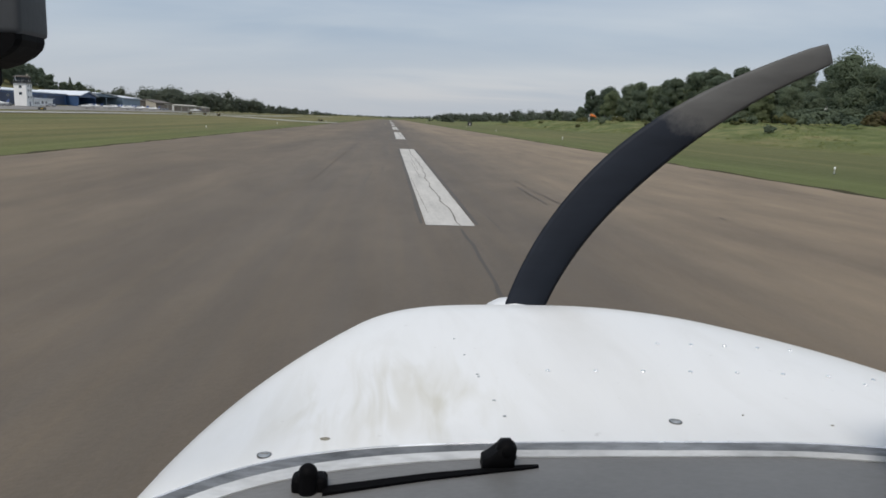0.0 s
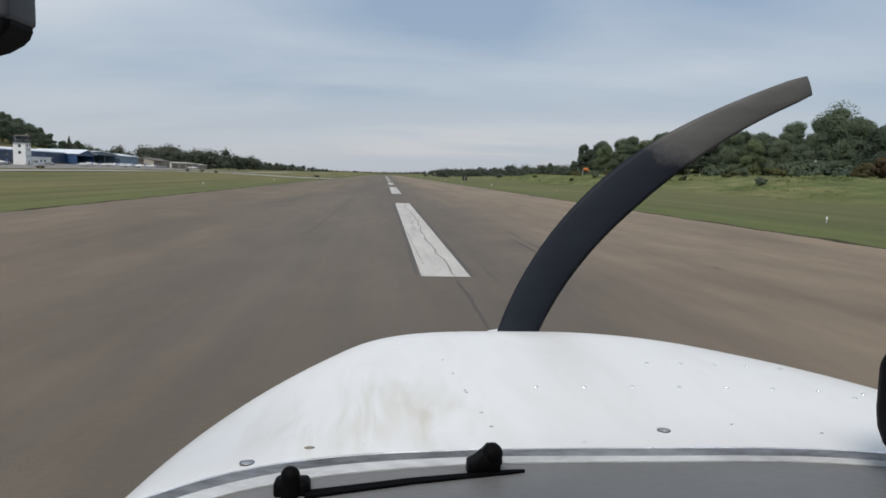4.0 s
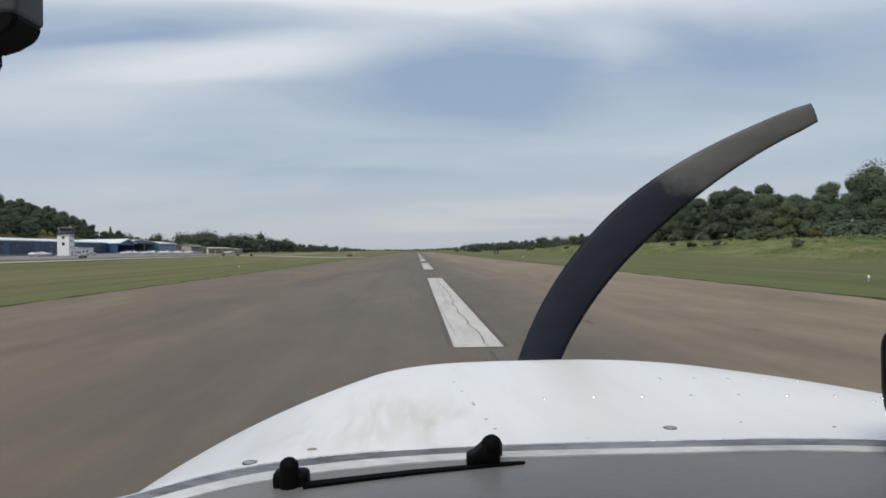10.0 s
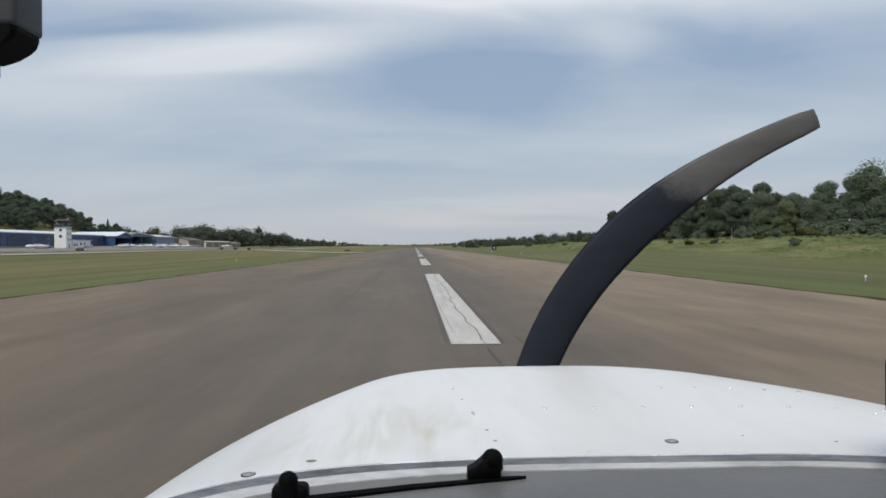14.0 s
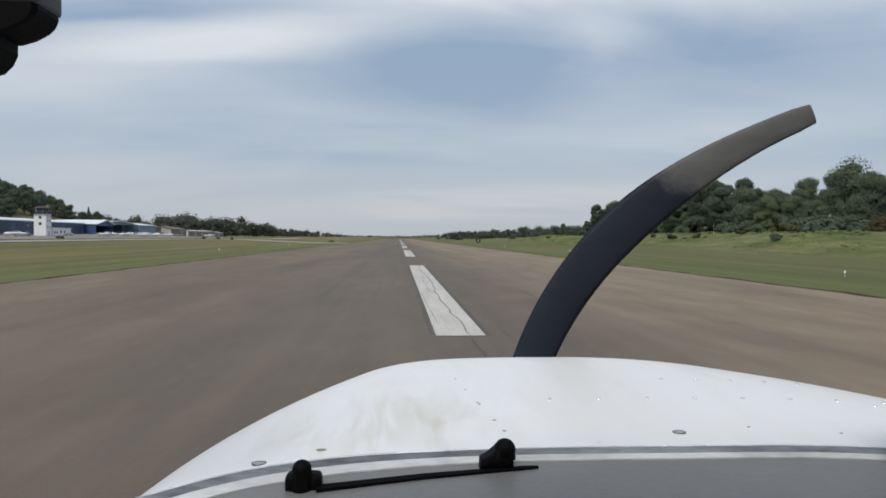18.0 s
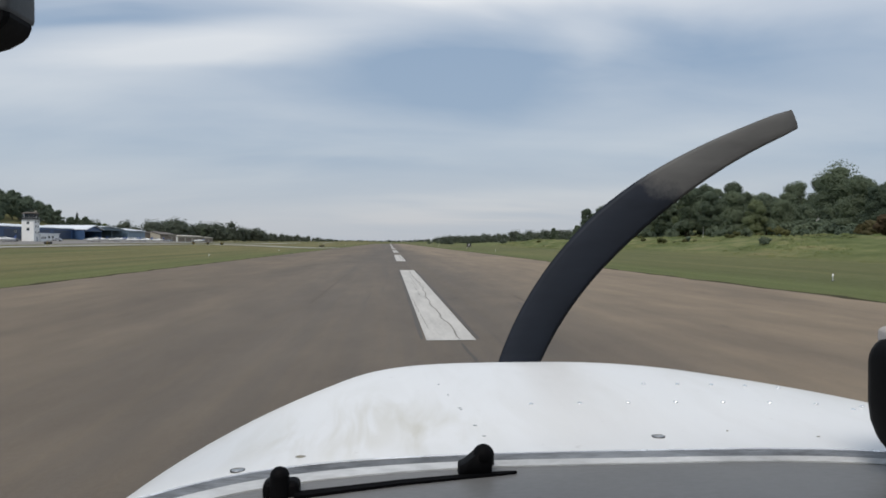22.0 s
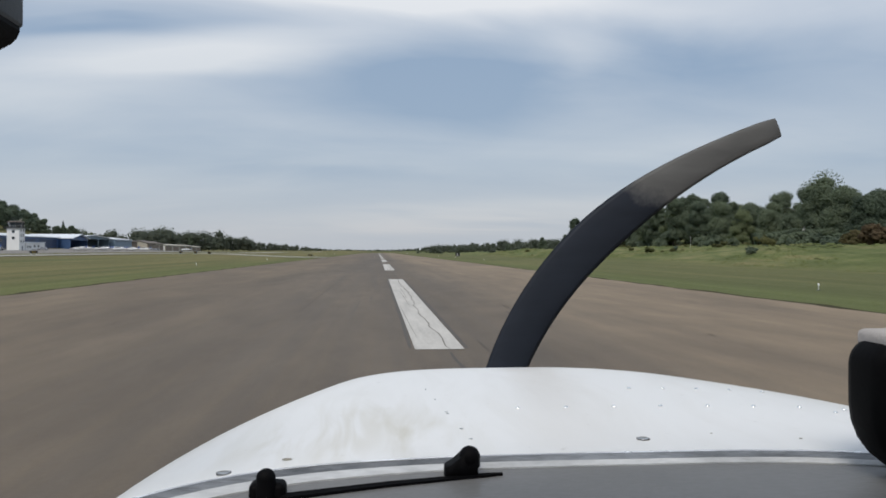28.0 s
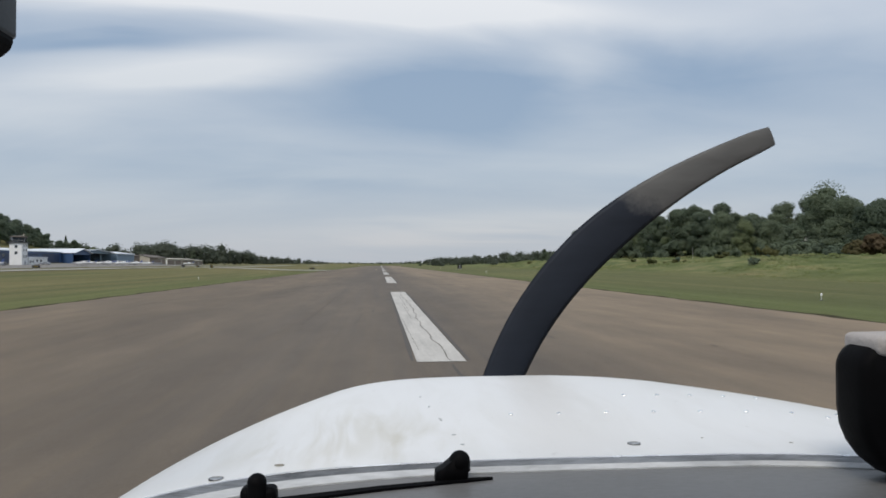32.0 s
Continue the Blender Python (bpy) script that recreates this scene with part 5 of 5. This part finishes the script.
def build_field_furniture():
    distance_sign(26.5, 256, "2")
    distance_sign(26.5, -49, "3")
    guidance_sign(-24, 252, 1.6, 0, "black guidance sign at the runway's edge")
    for x, y in ((-52, 196), (-50, 203), (-47, 206)):
        guidance_sign(x, y, 0.8, 15, "small black guidance sign by the taxiway")
    guidance_sign(-76, 168, 1.6, 10, "low dark sign beside the apron")
    guidance_sign(-28, -142, 2.0, 0, "dark guidance sign with an arrow by the runway")
    pr = edge_light()
    for k in range(-7, 14):
        for x in (-24.6, 21.8):
            o = copy_thing(pr, pose(x, 36.8 + 61 * k, ground(x, 36.8 + 61 * k)))
            o["group"] = "lights along the runway"
    for q in list(pr.children_recursive) + [pr]:
        bpy.data.objects.remove(q)
    for i in range(4):                                  # approach slope lamps beside the touchdown zone
        x, y = -34 - 9 * i, -255
        e = thing("approach_slope_lamp", (x, y, ground(x, y)), "dark box lamp on short legs in the grass", "lamp", "approach slope lamps")
        part("lamp_box", bm_box(-0.6, -0.5, 0.45, 0.6, 0.5, 0.8, 0.03), M["signblack"], e)
        for a in (-0.4, 0, 0.4):
            part("leg", bm_cyl(0.04, 0.04, -0.1, 0.46, 6, (a, 0)), M["signyellow"], e)
    # windsock on the bank
    x, y = 60.0, 226.0
    e = thing("windsock", (x, y, ground(x, y)), "faded orange windsock hanging from a short pole", "windsock")
    part("pole", bm_cyl(0.07, 0.05, -0.2, 2.6, 8), M["white"], e)
    part("hoop", bm_box(-0.05, -0.05, 2.35, 0.45, 0.05, 2.45), M["white"], e)
    v, f = loft([[(0.35 + s, r * math.cos(a), 2.35 + dz + r * math.sin(a)) for a in np.linspace(0, 2 * math.pi, 10, False)] for s, r, dz in ((0, .42, 0), (.5, .40, -.02), (1.1, .34, -.12), (1.6, .27, -.4), (1.8, .2, -.8))])
    link_mesh("sock", v, f, M["orange"], e, smooth=True)
    part("cross_arm", bm_box(-0.3, -0.03, 1.2, 0.3, 0.03, 1.26), M["white"], e)
    # marker posts on the rough bank
    for x, y, h in ((70, 163, 2.6),):
        e = thing("marker_post", (x, y, ground(x, y)), "thin grey marker post on the bank", "post")
        part("post", bm_cyl(0.04, 0.03, -0.2, h, 8), M["bolt"], e)
        part("cap", bm_cyl(0.07, 0.03, h, h + 0.08, 8), M["housing"], e)


build_field_furniture()


# ------------------------------------------------------------ the aeroplane that carries the camera
EX, EY, EZ = -1.25, 0.0, 2.0           # the pilot's eye
CX = 0.30                              # the aeroplane's middle lies this far right of it
craft = thing("light_aeroplane", (EX + CX, EY, 0.0), "white single-engined light aeroplane standing on the runway, seen from its cockpit", "aeroplane")
Z0 = EZ - 0.250                        # height of the cowling's top at the windscreen


def base_y(u):
    """How far ahead of the eye the windscreen's foot lies, u to the side of the middle."""
    return 0.872 - (1.56 * u ** 4 if u > 0 else 2.35 * abs(u) ** 5.5)


MID = 0.008                                   # the cowling's crest, from the aeroplane's middle
# each side of the cowling's top: width at the foot, taper, its power, depth and squareness of the rounding
PORT, STARBOARD = (0.633, 0.255, 2.085, 0.078, 3.75), (0.643, 0.346, 3.47, 0.052, 2.55)


def half_width(y, side):
    return side[0] - side[1] * (max(0.0, y - 0.62) / 0.92) ** side[2]


def cowl_drop(y):
    """How far the top falls away towards the nose."""
    t = max(0.0, (y - 1.468) / 0.302)
    return 0.17 * (1 - math.sqrt(max(0.0, 1 - min(1.0, t) ** 2))) - 0.0086 * max(0.0, y - 0.87)


def top_dz(u, y):
    side = PORT if u < 0 else STARBOARD
    return side[3] * (1 - max(0.0, 1 - min(1.0, abs(u) / half_width(y, side)) ** side[4]) ** (1 / side[4]))


def cowl_point(a, s):
    """a from -1 (port side) to 1, s from the windscreen's foot to the nose."""
    q, sg = abs(a), (1 if a >= 0 else -1)
    side = PORT if a < 0 else STARBOARD
    th = min(1.0, q / 0.86) * math.pi / 2
    k = math.sin(th) ** (2 / side[4])
    y0 = base_y(sg * min(0.575, k * 0.60))
    y = y0 + (1.77 - y0) * s
    dz = side[3] * (1 - max(0.0, math.cos(th)) ** (2 / side[4])) + 0.40 * max(0.0, q - 0.86) / 0.14
    return (sg * k * half_width(y, side) + MID, y, Z0 - dz - cowl_drop(y))


def build_cowling():
    NA, NS = 140, 64
    verts, faces = [], []
    for j in range(NS + 1):
        s = j / NS
        for i in range(NA + 1):
            verts.append(cowl_point(-1 + 2 * i / NA, s))
    for j in range(NS):
        for i in range(NA):
            k = j * (NA + 1) + i
            faces.append((k, k + 1, k + NA + 2, k + NA + 1))
    # the nose closes downwards
    b = NS * (NA + 1)
    low = len(verts)
    for i in range(NA + 1):
        x, y, z = verts[b + i]
        verts.append((x * 0.9, y + 0.02, min(z, EZ - 0.75)))
    for i in range(NA):
        faces.append((b + i, b + i + 1, low + i + 1, low + i))
    c = link_mesh("cowling", verts, faces, M["cowl"], craft, "glossy white engine cowling with faint smears", smooth=True)

    def on_top(u, y, lift=0.0):
        return (u, y, Z0 - top_dz(u - MID, y) - cowl_drop(y) + lift)

    def dome(name, u, y, r, h, mat, sx=1.0):
        bm = bmesh.new()
        bmesh.ops.create_uvsphere(bm, u_segments=12, v_segments=6, radius=r)
        for v in bm.verts:
            v.co = Vector((v.co.x * sx, v.co.y, v.co.z * h / r))
        p = part(name, bm, mat, c, smooth=True)
        p.location = on_top(u, y, 0.0005)
        return p
    # rows of rivets across the top and along the seam
    for i in range(8):
        dome("rivet", -0.075 + 0.077 * i, 1.130, 0.0038, 0.0024, M["rivet"])
    for i in range(5):
        dome("rivet", 0.155 + 0.062 * i, 1.275, 0.0038, 0.0024, M["rivet"])
    for i, k in ((0, 1.5), (1, 1.5), (2.7, 1.2), (2.9, 1.4), (4.6, 1.0), (6.2, 1.0)):
        dome("rivet", -0.171 - 0.006 * i, 0.955 + 0.055 * i, 0.0019, 0.0006, M["steel"], k)
    for i in range(4):
        dome("rivet", 0.43 + 0.016 * i, 1.10 - 0.055 * i, 0.0036, 0.0022, M["rivet"])
    # quarter-turn fasteners near the windscreen
    for u, y in ((-0.470, 0.862), (0.056, 0.937)):
        f = dome("fastener", u, y, 0.0078, 0.0022, M["steel"])
        # dark disc that draws the shadow round the fastener
        part("recess", bm_cyl(0.0087, 0.0087, -0.0008, 0.0005, 18), M["rimshade"], f)
        bm = bm_box(-0.0045, -0.0006, 0.0010, 0.0045, 0.0006, 0.0024)
        part("slot", bm, M["grime"], f)
    for u, y, r in ((-0.402, 0.897, 0.0046), (0.27, 0.93, 0.0018), (0.16, 0.96, 0.0014), (0.34, 0.905, 0.0016), (0.365, 0.945, 0.0022), (0.385, 0.948, 0.0016)):
        dome("chip", u, y, r, 0.0006, M["grime"], 1.4)


build_cowling()


def build_windscreen_foot():
    us = np.linspace(-0.585, 0.585, 61)

    def share(u):
        """Where the sealant ends and the strip begins: the sealant spreads wider past the middle."""
        return 0.45 + 0.27 * sm(-0.25, 0.05, u)

    def band(name, off0, off1, z0, z1, mat, label, thick=0.004):
        verts, faces = [], []
        for u in us:
            wide = 0.0165 + 0.055 * max(0.0, -u - 0.2) + 0.03 * max(0.0, u - 0.2)
            y0, y1 = base_y(u) - off0(u) * wide, base_y(u) - off1(u) * wide
            k = 0.030 * abs(min(0.56, abs(u)) / 0.567) ** 2.6 * 0.5
            verts += [(u, y0, z0 - k), (u, y1, z1 - k), (u, y1, z1 - k - thick), (u, y0, z0 - k - thick)]
        for i in range(len(us) - 1):
            for j in range(4):
                a, b = i * 4 + j, i * 4 + (j + 1) % 4
                faces.append((a, b, b + 4, a + 4))
        return link_mesh(name, verts, faces, mat, craft, label)
    # the highlight above the bead is added as a thin bright band
    band("edge_trim", lambda u: -0.13, lambda u: -0.13 + 0.06 + 0.05 * sm(-0.3, 0.2, u), Z0 + 0.0022, Z0 + 0.0012, M["glint"], "thin bright line for the highlight on the sealant's edge")
    band("sealant_bead", lambda u: -0.06, lambda u: share(u) - 0.01, Z0 + 0.0012, Z0 - 0.0034, M["sealant"], "grey bead of windscreen sealant")
    band("retaining_strip", lambda u: share(u) + 0.01, lambda u: 1.04, Z0 - 0.0032, Z0 - 0.0078, M["strip"], "scuffed pale strip at the windscreen's foot")
    # glareshield: a padded shelf with a rolled edge
    verts, faces = [], []
    rows_ = []
    for u in us:
        wide = 0.0165 + 0.055 * max(0.0, -u - 0.2) + 0.03 * max(0.0, u - 0.2)
        y1 = base_y(u) - 1.02 * wide
        k = 0.030 * abs(min(0.56, abs(u)) / 0.567) ** 2.6 * 0.5
        r = [(u, y1 + 0.004, Z0 - 0.020 - k), (u, y1 + 0.002, Z0 - 0.010 - k), (u, y1 - 0.006, Z0 - 0.0085 - k), (u, y1 - 0.05, Z0 - 0.009 - k),
             (u, 0.60, Z0 - 0.016), (u, 0.52, Z0 - 0.024), (u, 0.50, Z0 - 0.040), (u, 0.52, Z0 - 0.09)]
        rows_.append(r)
    v, f = loft(rows_, closed=False)
    link_mesh("glareshield", v, f, M["dash"], craft, "matt grey glareshield on top of the panel", smooth=True)


build_windscreen_foot()


def build_clips():
    """Two black knobbed clips on the windscreen's foot and the thin black bar between them."""
    def clip(u, y, z, lean):
        head = bmesh.new()
        if lean:                                       # wedge that rises to the knob at one end
            prof = [(-0.019, -0.006), (0.019, -0.006), (0.0195, 0.012), (0.0205, 0.022), (0.017, 0.029), (0.006, 0.029), (0.000, 0.023), (-0.010, 0.015), (-0.018, 0.011)]
            v, f = loft([[(x * k, yy, zz) for x, zz in prof] for yy, k in ((-0.012, 0.93), (-0.009, 1.0), (0.009, 1.0), (0.012, 0.93))])
            base = bmesh.new()
            bv = [base.verts.new(q) for q in v]
            for q in f:
                base.faces.new([bv[i] for i in q])
            neck = bm_cyl(0.0115, 0.0105, 0.010, 0.021, 16, (0.0115, 0))
            bmesh.ops.create_uvsphere(head, u_segments=18, v_segments=12, radius=0.0124)
            bmesh.ops.translate(head, verts=head.verts[:], vec=(0.0102, -0.002, 0.0212))
        else:
            base = bm_box(-0.0195, -0.012, -0.006, 0.0195, 0.012, 0.0165, 0.0085, 4)
            neck = bm_cyl(0.0106, 0.0102, -0.006, 0.022, 24, (-0.001, -0.0085))
            bmesh.ops.create_uvsphere(head, u_segments=24, v_segments=14, radius=0.0103)
            bmesh.ops.translate(head, verts=head.verts[:], vec=(-0.001, -0.0085, 0.0218))
        p = part("clip", bm_join(base, neck), M["black"], craft, "black plastic clip", smooth=bool(lean))
        p.location = (u, y, z)
        part("knob", head, M["black"], p, smooth=True)
        part("pad", bm_box(-0.0195, -0.012, -0.0075, 0.0195, 0.012, -0.0045, 0.001), M["rubber"], p)
        return p
    clip(-0.410, 0.795, Z0 - 0.0150, 0.0)
    clip(-0.198, 0.835, Z0 - 0.0095, 0.9)
    v, f = loft([[(x, y + a, z + b) for a, b in ((-h, -t), (h, -t), (h, t), (-h, t))] for x, y, z, h, t in
                 ((-0.395, 0.783, Z0 - 0.0140, 0.0080, 0.0030), (-0.28, 0.808, Z0 - 0.0108, 0.0065, 0.0026), (-0.17, 0.826, Z0 - 0.0085, 0.0045, 0.0020), (-0.150, 0.829, Z0 - 0.0080, 0.0022, 0.0014))])
    link_mesh("clip_bar", v, f, M["matt_black"], craft, "thin black bar between the clips")


build_clips()


def build_cabin():
    # compass unit that hangs by the windscreen post, top corner: its far lower edge, and its size
    HX, HY, HZ, HS = -1.545, 0.650, 2.165, 0.78
    bm = bm_box(-0.060, -0.030, 0.038, 0.130, 0.030, 0.170, 0.006, 3)
    h = part("compass_housing", bm, M["housing"], craft, "dark grey compass housing", smooth=True)
    h.location = (HX - EX - CX - 0.130 * HS, HY - EY - 0.030 * HS, HZ - 0.010 * HS)
    h.scale = (HS, HS, HS)

    def slab(name, prof, depth, label=""):
        rings = [[(x * k, y, z * k) for x, z in prof] for y, k in ((-depth, 0.97), (-depth + 0.006, 1.0), (depth - 0.006, 1.0), (depth, 0.97))]
        v, f = loft(rings)
        return link_mesh(name, v, f, M["black"], h, label, smooth=False)
    slab("lower_rim", [(-0.059, 0.040), (0.128, 0.040), (0.1285, 0.034), (0.126, 0.028), (0.120, 0.022), (0.106, 0.014), (0.090, 0.009), (-0.059, 0.004)], 0.029, "black rim")
    slab("compass_base", [(-0.052, 0.014), (0.088, 0.014), (0.088, -0.004), (0.083, -0.015), (0.074, -0.024), (0.058, -0.030), (-0.052, -0.033)], 0.024)
    v, f = loft([[(x + a, 0.045 + b, z) for a, b in ((-.045, -.012), (0, -.012), (0, .012), (-.045, .012))] for x, z in ((0.093, 0.072), (0.104, 0.082), (0.1155, 0.094), (0.150, 0.128), (0.190, 0.168))])
    link_mesh("bracket", v, f, M["black"], h, "black mounting bracket")
    # rounded black device on its holder at the other end of the glareshield
    outline = []
    for cx, cz, r, a0 in ((-0.130 + 0.030, 0.0735 - 0.030, 0.030, 180), (0.10, 0.0435, 0.030, 90), (0.06, -0.018, 0.070, 0), (-0.130 + 0.085, -0.088 + 0.085, 0.085, 270)):
        outline += [(cx + r * math.cos(radians(a0 - k * 15)), cz + r * math.sin(radians(a0 - k * 15))) for k in range(7)]
    v, f = loft([[(x * k, y, z * k) for x, z in outline] for y, k in ((-0.030, 0.93), (-0.026, 0.98), (-0.016, 1.0), (0.016, 1.0), (0.026, 0.98), (0.030, 0.93))])
    d = link_mesh("device_holder", v, f, M["black"], craft, "rounded black device holder with a pale padded top", smooth=True)
    d.location = (0.688 - CX, 0.79, EZ - 0.176)
    part("top_pad", bm_box(-0.114, -0.034, 0.060, 0.115, 0.034, 0.0835, 0.0100, 4), M["beige"], d, smooth=True)
    part("holder_foot", bm_box(-0.04, -0.03, -0.094, 0.06, 0.02, -0.080, 0.004), M["black"], d)


build_cabin()


def build_propeller():
    hub = Vector((0.0, 1.86, EZ - 0.42))
    p0, p1, p2 = Vector((0, 0, 0)), Vector((0.113, 0, 0.493)), Vector((0.766, 0, 0.749))

    def blade(sign, label):
        rings = []
        n = 28
        for i in range(n + 1):
            t = i / n
            c = p0 * (1 - t) ** 2 + p1 * 2 * t * (1 - t) + p2 * t * t
            d = ((p1 - p0) * (1 - t) + (p2 - p1) * t).normalized()
            w = Vector((d.z, 0, -d.x))
            if i == n:
                c = c - d * 0.002
            ch = 0.052 if i == n else 0.060 if t < 0.06 else 0.104 + 0.016 * math.sin(t * math.pi) - 0.044 * sm(0.50, 1.0, t)
            tw = radians(18 - 14 * t)
            th = 0.016 * (1 - 0.6 * t) + 0.004
            ring_ = []
            for k in range(10):
                a = 2 * math.pi * k / 10
                q = w * (ch / 2 * math.cos(a) * math.cos(tw)) + Vector((0, 1, 0)) * (th / 2 * math.sin(a) + ch / 2 * math.cos(a) * math.sin(tw) * 0.4)
                ring_.append(tuple((c + q) * sign if sign > 0 else Vector((-(c + q).x, (c + q).y, -(c + q).z))))
            rings.append(ring_)
        v, f = loft(rings)
        b = link_mesh("propeller_blade", v, f, M["blade"], craft, label, smooth=True)
        b.location = hub
    blade(1, "dark propeller blade worn to grey metal at its outer end")
    blade(-1, "dark propeller blade below the nose")
    v, f = loft([[(r * math.cos(a), y, r * math.sin(a)) for a in np.linspace(0, 2 * math.pi, 20, False)] for y, r in ((-0.06, 0.10), (0.04, 0.10), (0.12, 0.085), (0.20, 0.05), (0.24, 0.012))])
    s = link_mesh("spinner", v, f, M["plane"], craft, "white spinner", smooth=True)
    s.location = hub


build_propeller()


def build_airframe():
    """Plain shell round and behind the camera, and the wheels it stands on."""
    def sect(y, w, z0, z1):
        n = 16
        return [(w * math.copysign(abs(math.cos(a)) ** 0.6, math.cos(a)), y, (z0 + z1) / 2 + (z1 - z0) / 2 * math.copysign(abs(math.sin(a)) ** 0.6, math.sin(a))) for a in np.linspace(0, 2 * math.pi, n, False)]
    v, f = loft([sect(1.70, .36, 1.06, 1.46), sect(1.2, .46, .98, 1.50), sect(0.6, .55, .92, 1.60), sect(-1.2, .56, .92, 1.60), sect(-2.4, .40, 1.10, 1.62), sect(-4.8, .12, 1.40, 1.66)])
    link_mesh("fuselage", v, f, M["plane"], craft, "white lower fuselage", smooth=True)
    v, f = loft([[(x, y, z + 0.06 * math.cos(x * 2.6)) for x in (-.52, -.26, 0, .26, .52)] + [(x, y, z + 0.10 + 0.06 * math.cos(x * 2.6)) for x in (.52, .26, 0, -.26, -.52)] for y, z in ((0.22, 2.36), (-0.6, 2.42), (-1.4, 2.36))])
    link_mesh("cabin_roof", v, f, M["fabricroof"], craft, "pale cabin roof", smooth=True)
    part("cabin_back", bm_box(-.54, -1.5, 1.5, .54, -1.42, 2.44, .02), M["fabricroof"], craft)
    for x in (-.56, .56):
        part("door_sill", bm_box(x - .03, -1.45, 1.45, x + .03, .45, 1.70, .015), M["fabricroof"], craft)
        part("door_post", rail_bm((x, -0.55, 1.6), (x * .93, -0.6, 2.44), .035), M["fabricroof"], craft)
    for x, y, r in ((-1.15, -0.55, .21), (1.15, -0.55, .21), (0, 1.25, .18)):
        part("gear_leg", rail_bm((x * .38, y, 1.15), (x, y, r + .06), .045), M["plane"], craft)
        bm = bm_cyl(r, r, -.08, .08, 20)
        bmesh.ops.transform(bm, matrix=pose(x, y, r + .028, 0, 90, 0), verts=bm.verts[:])
        w = part("wheel", bm, M["rubber"], craft)
        bm = bm_cyl(r * .5, r * .5, -.085, .085, 14)
        bmesh.ops.transform(bm, matrix=pose(x, y, r + .028, 0, 90, 0), verts=bm.verts[:])
        part("rim", bm, M["bolt"], w)


build_airframe()
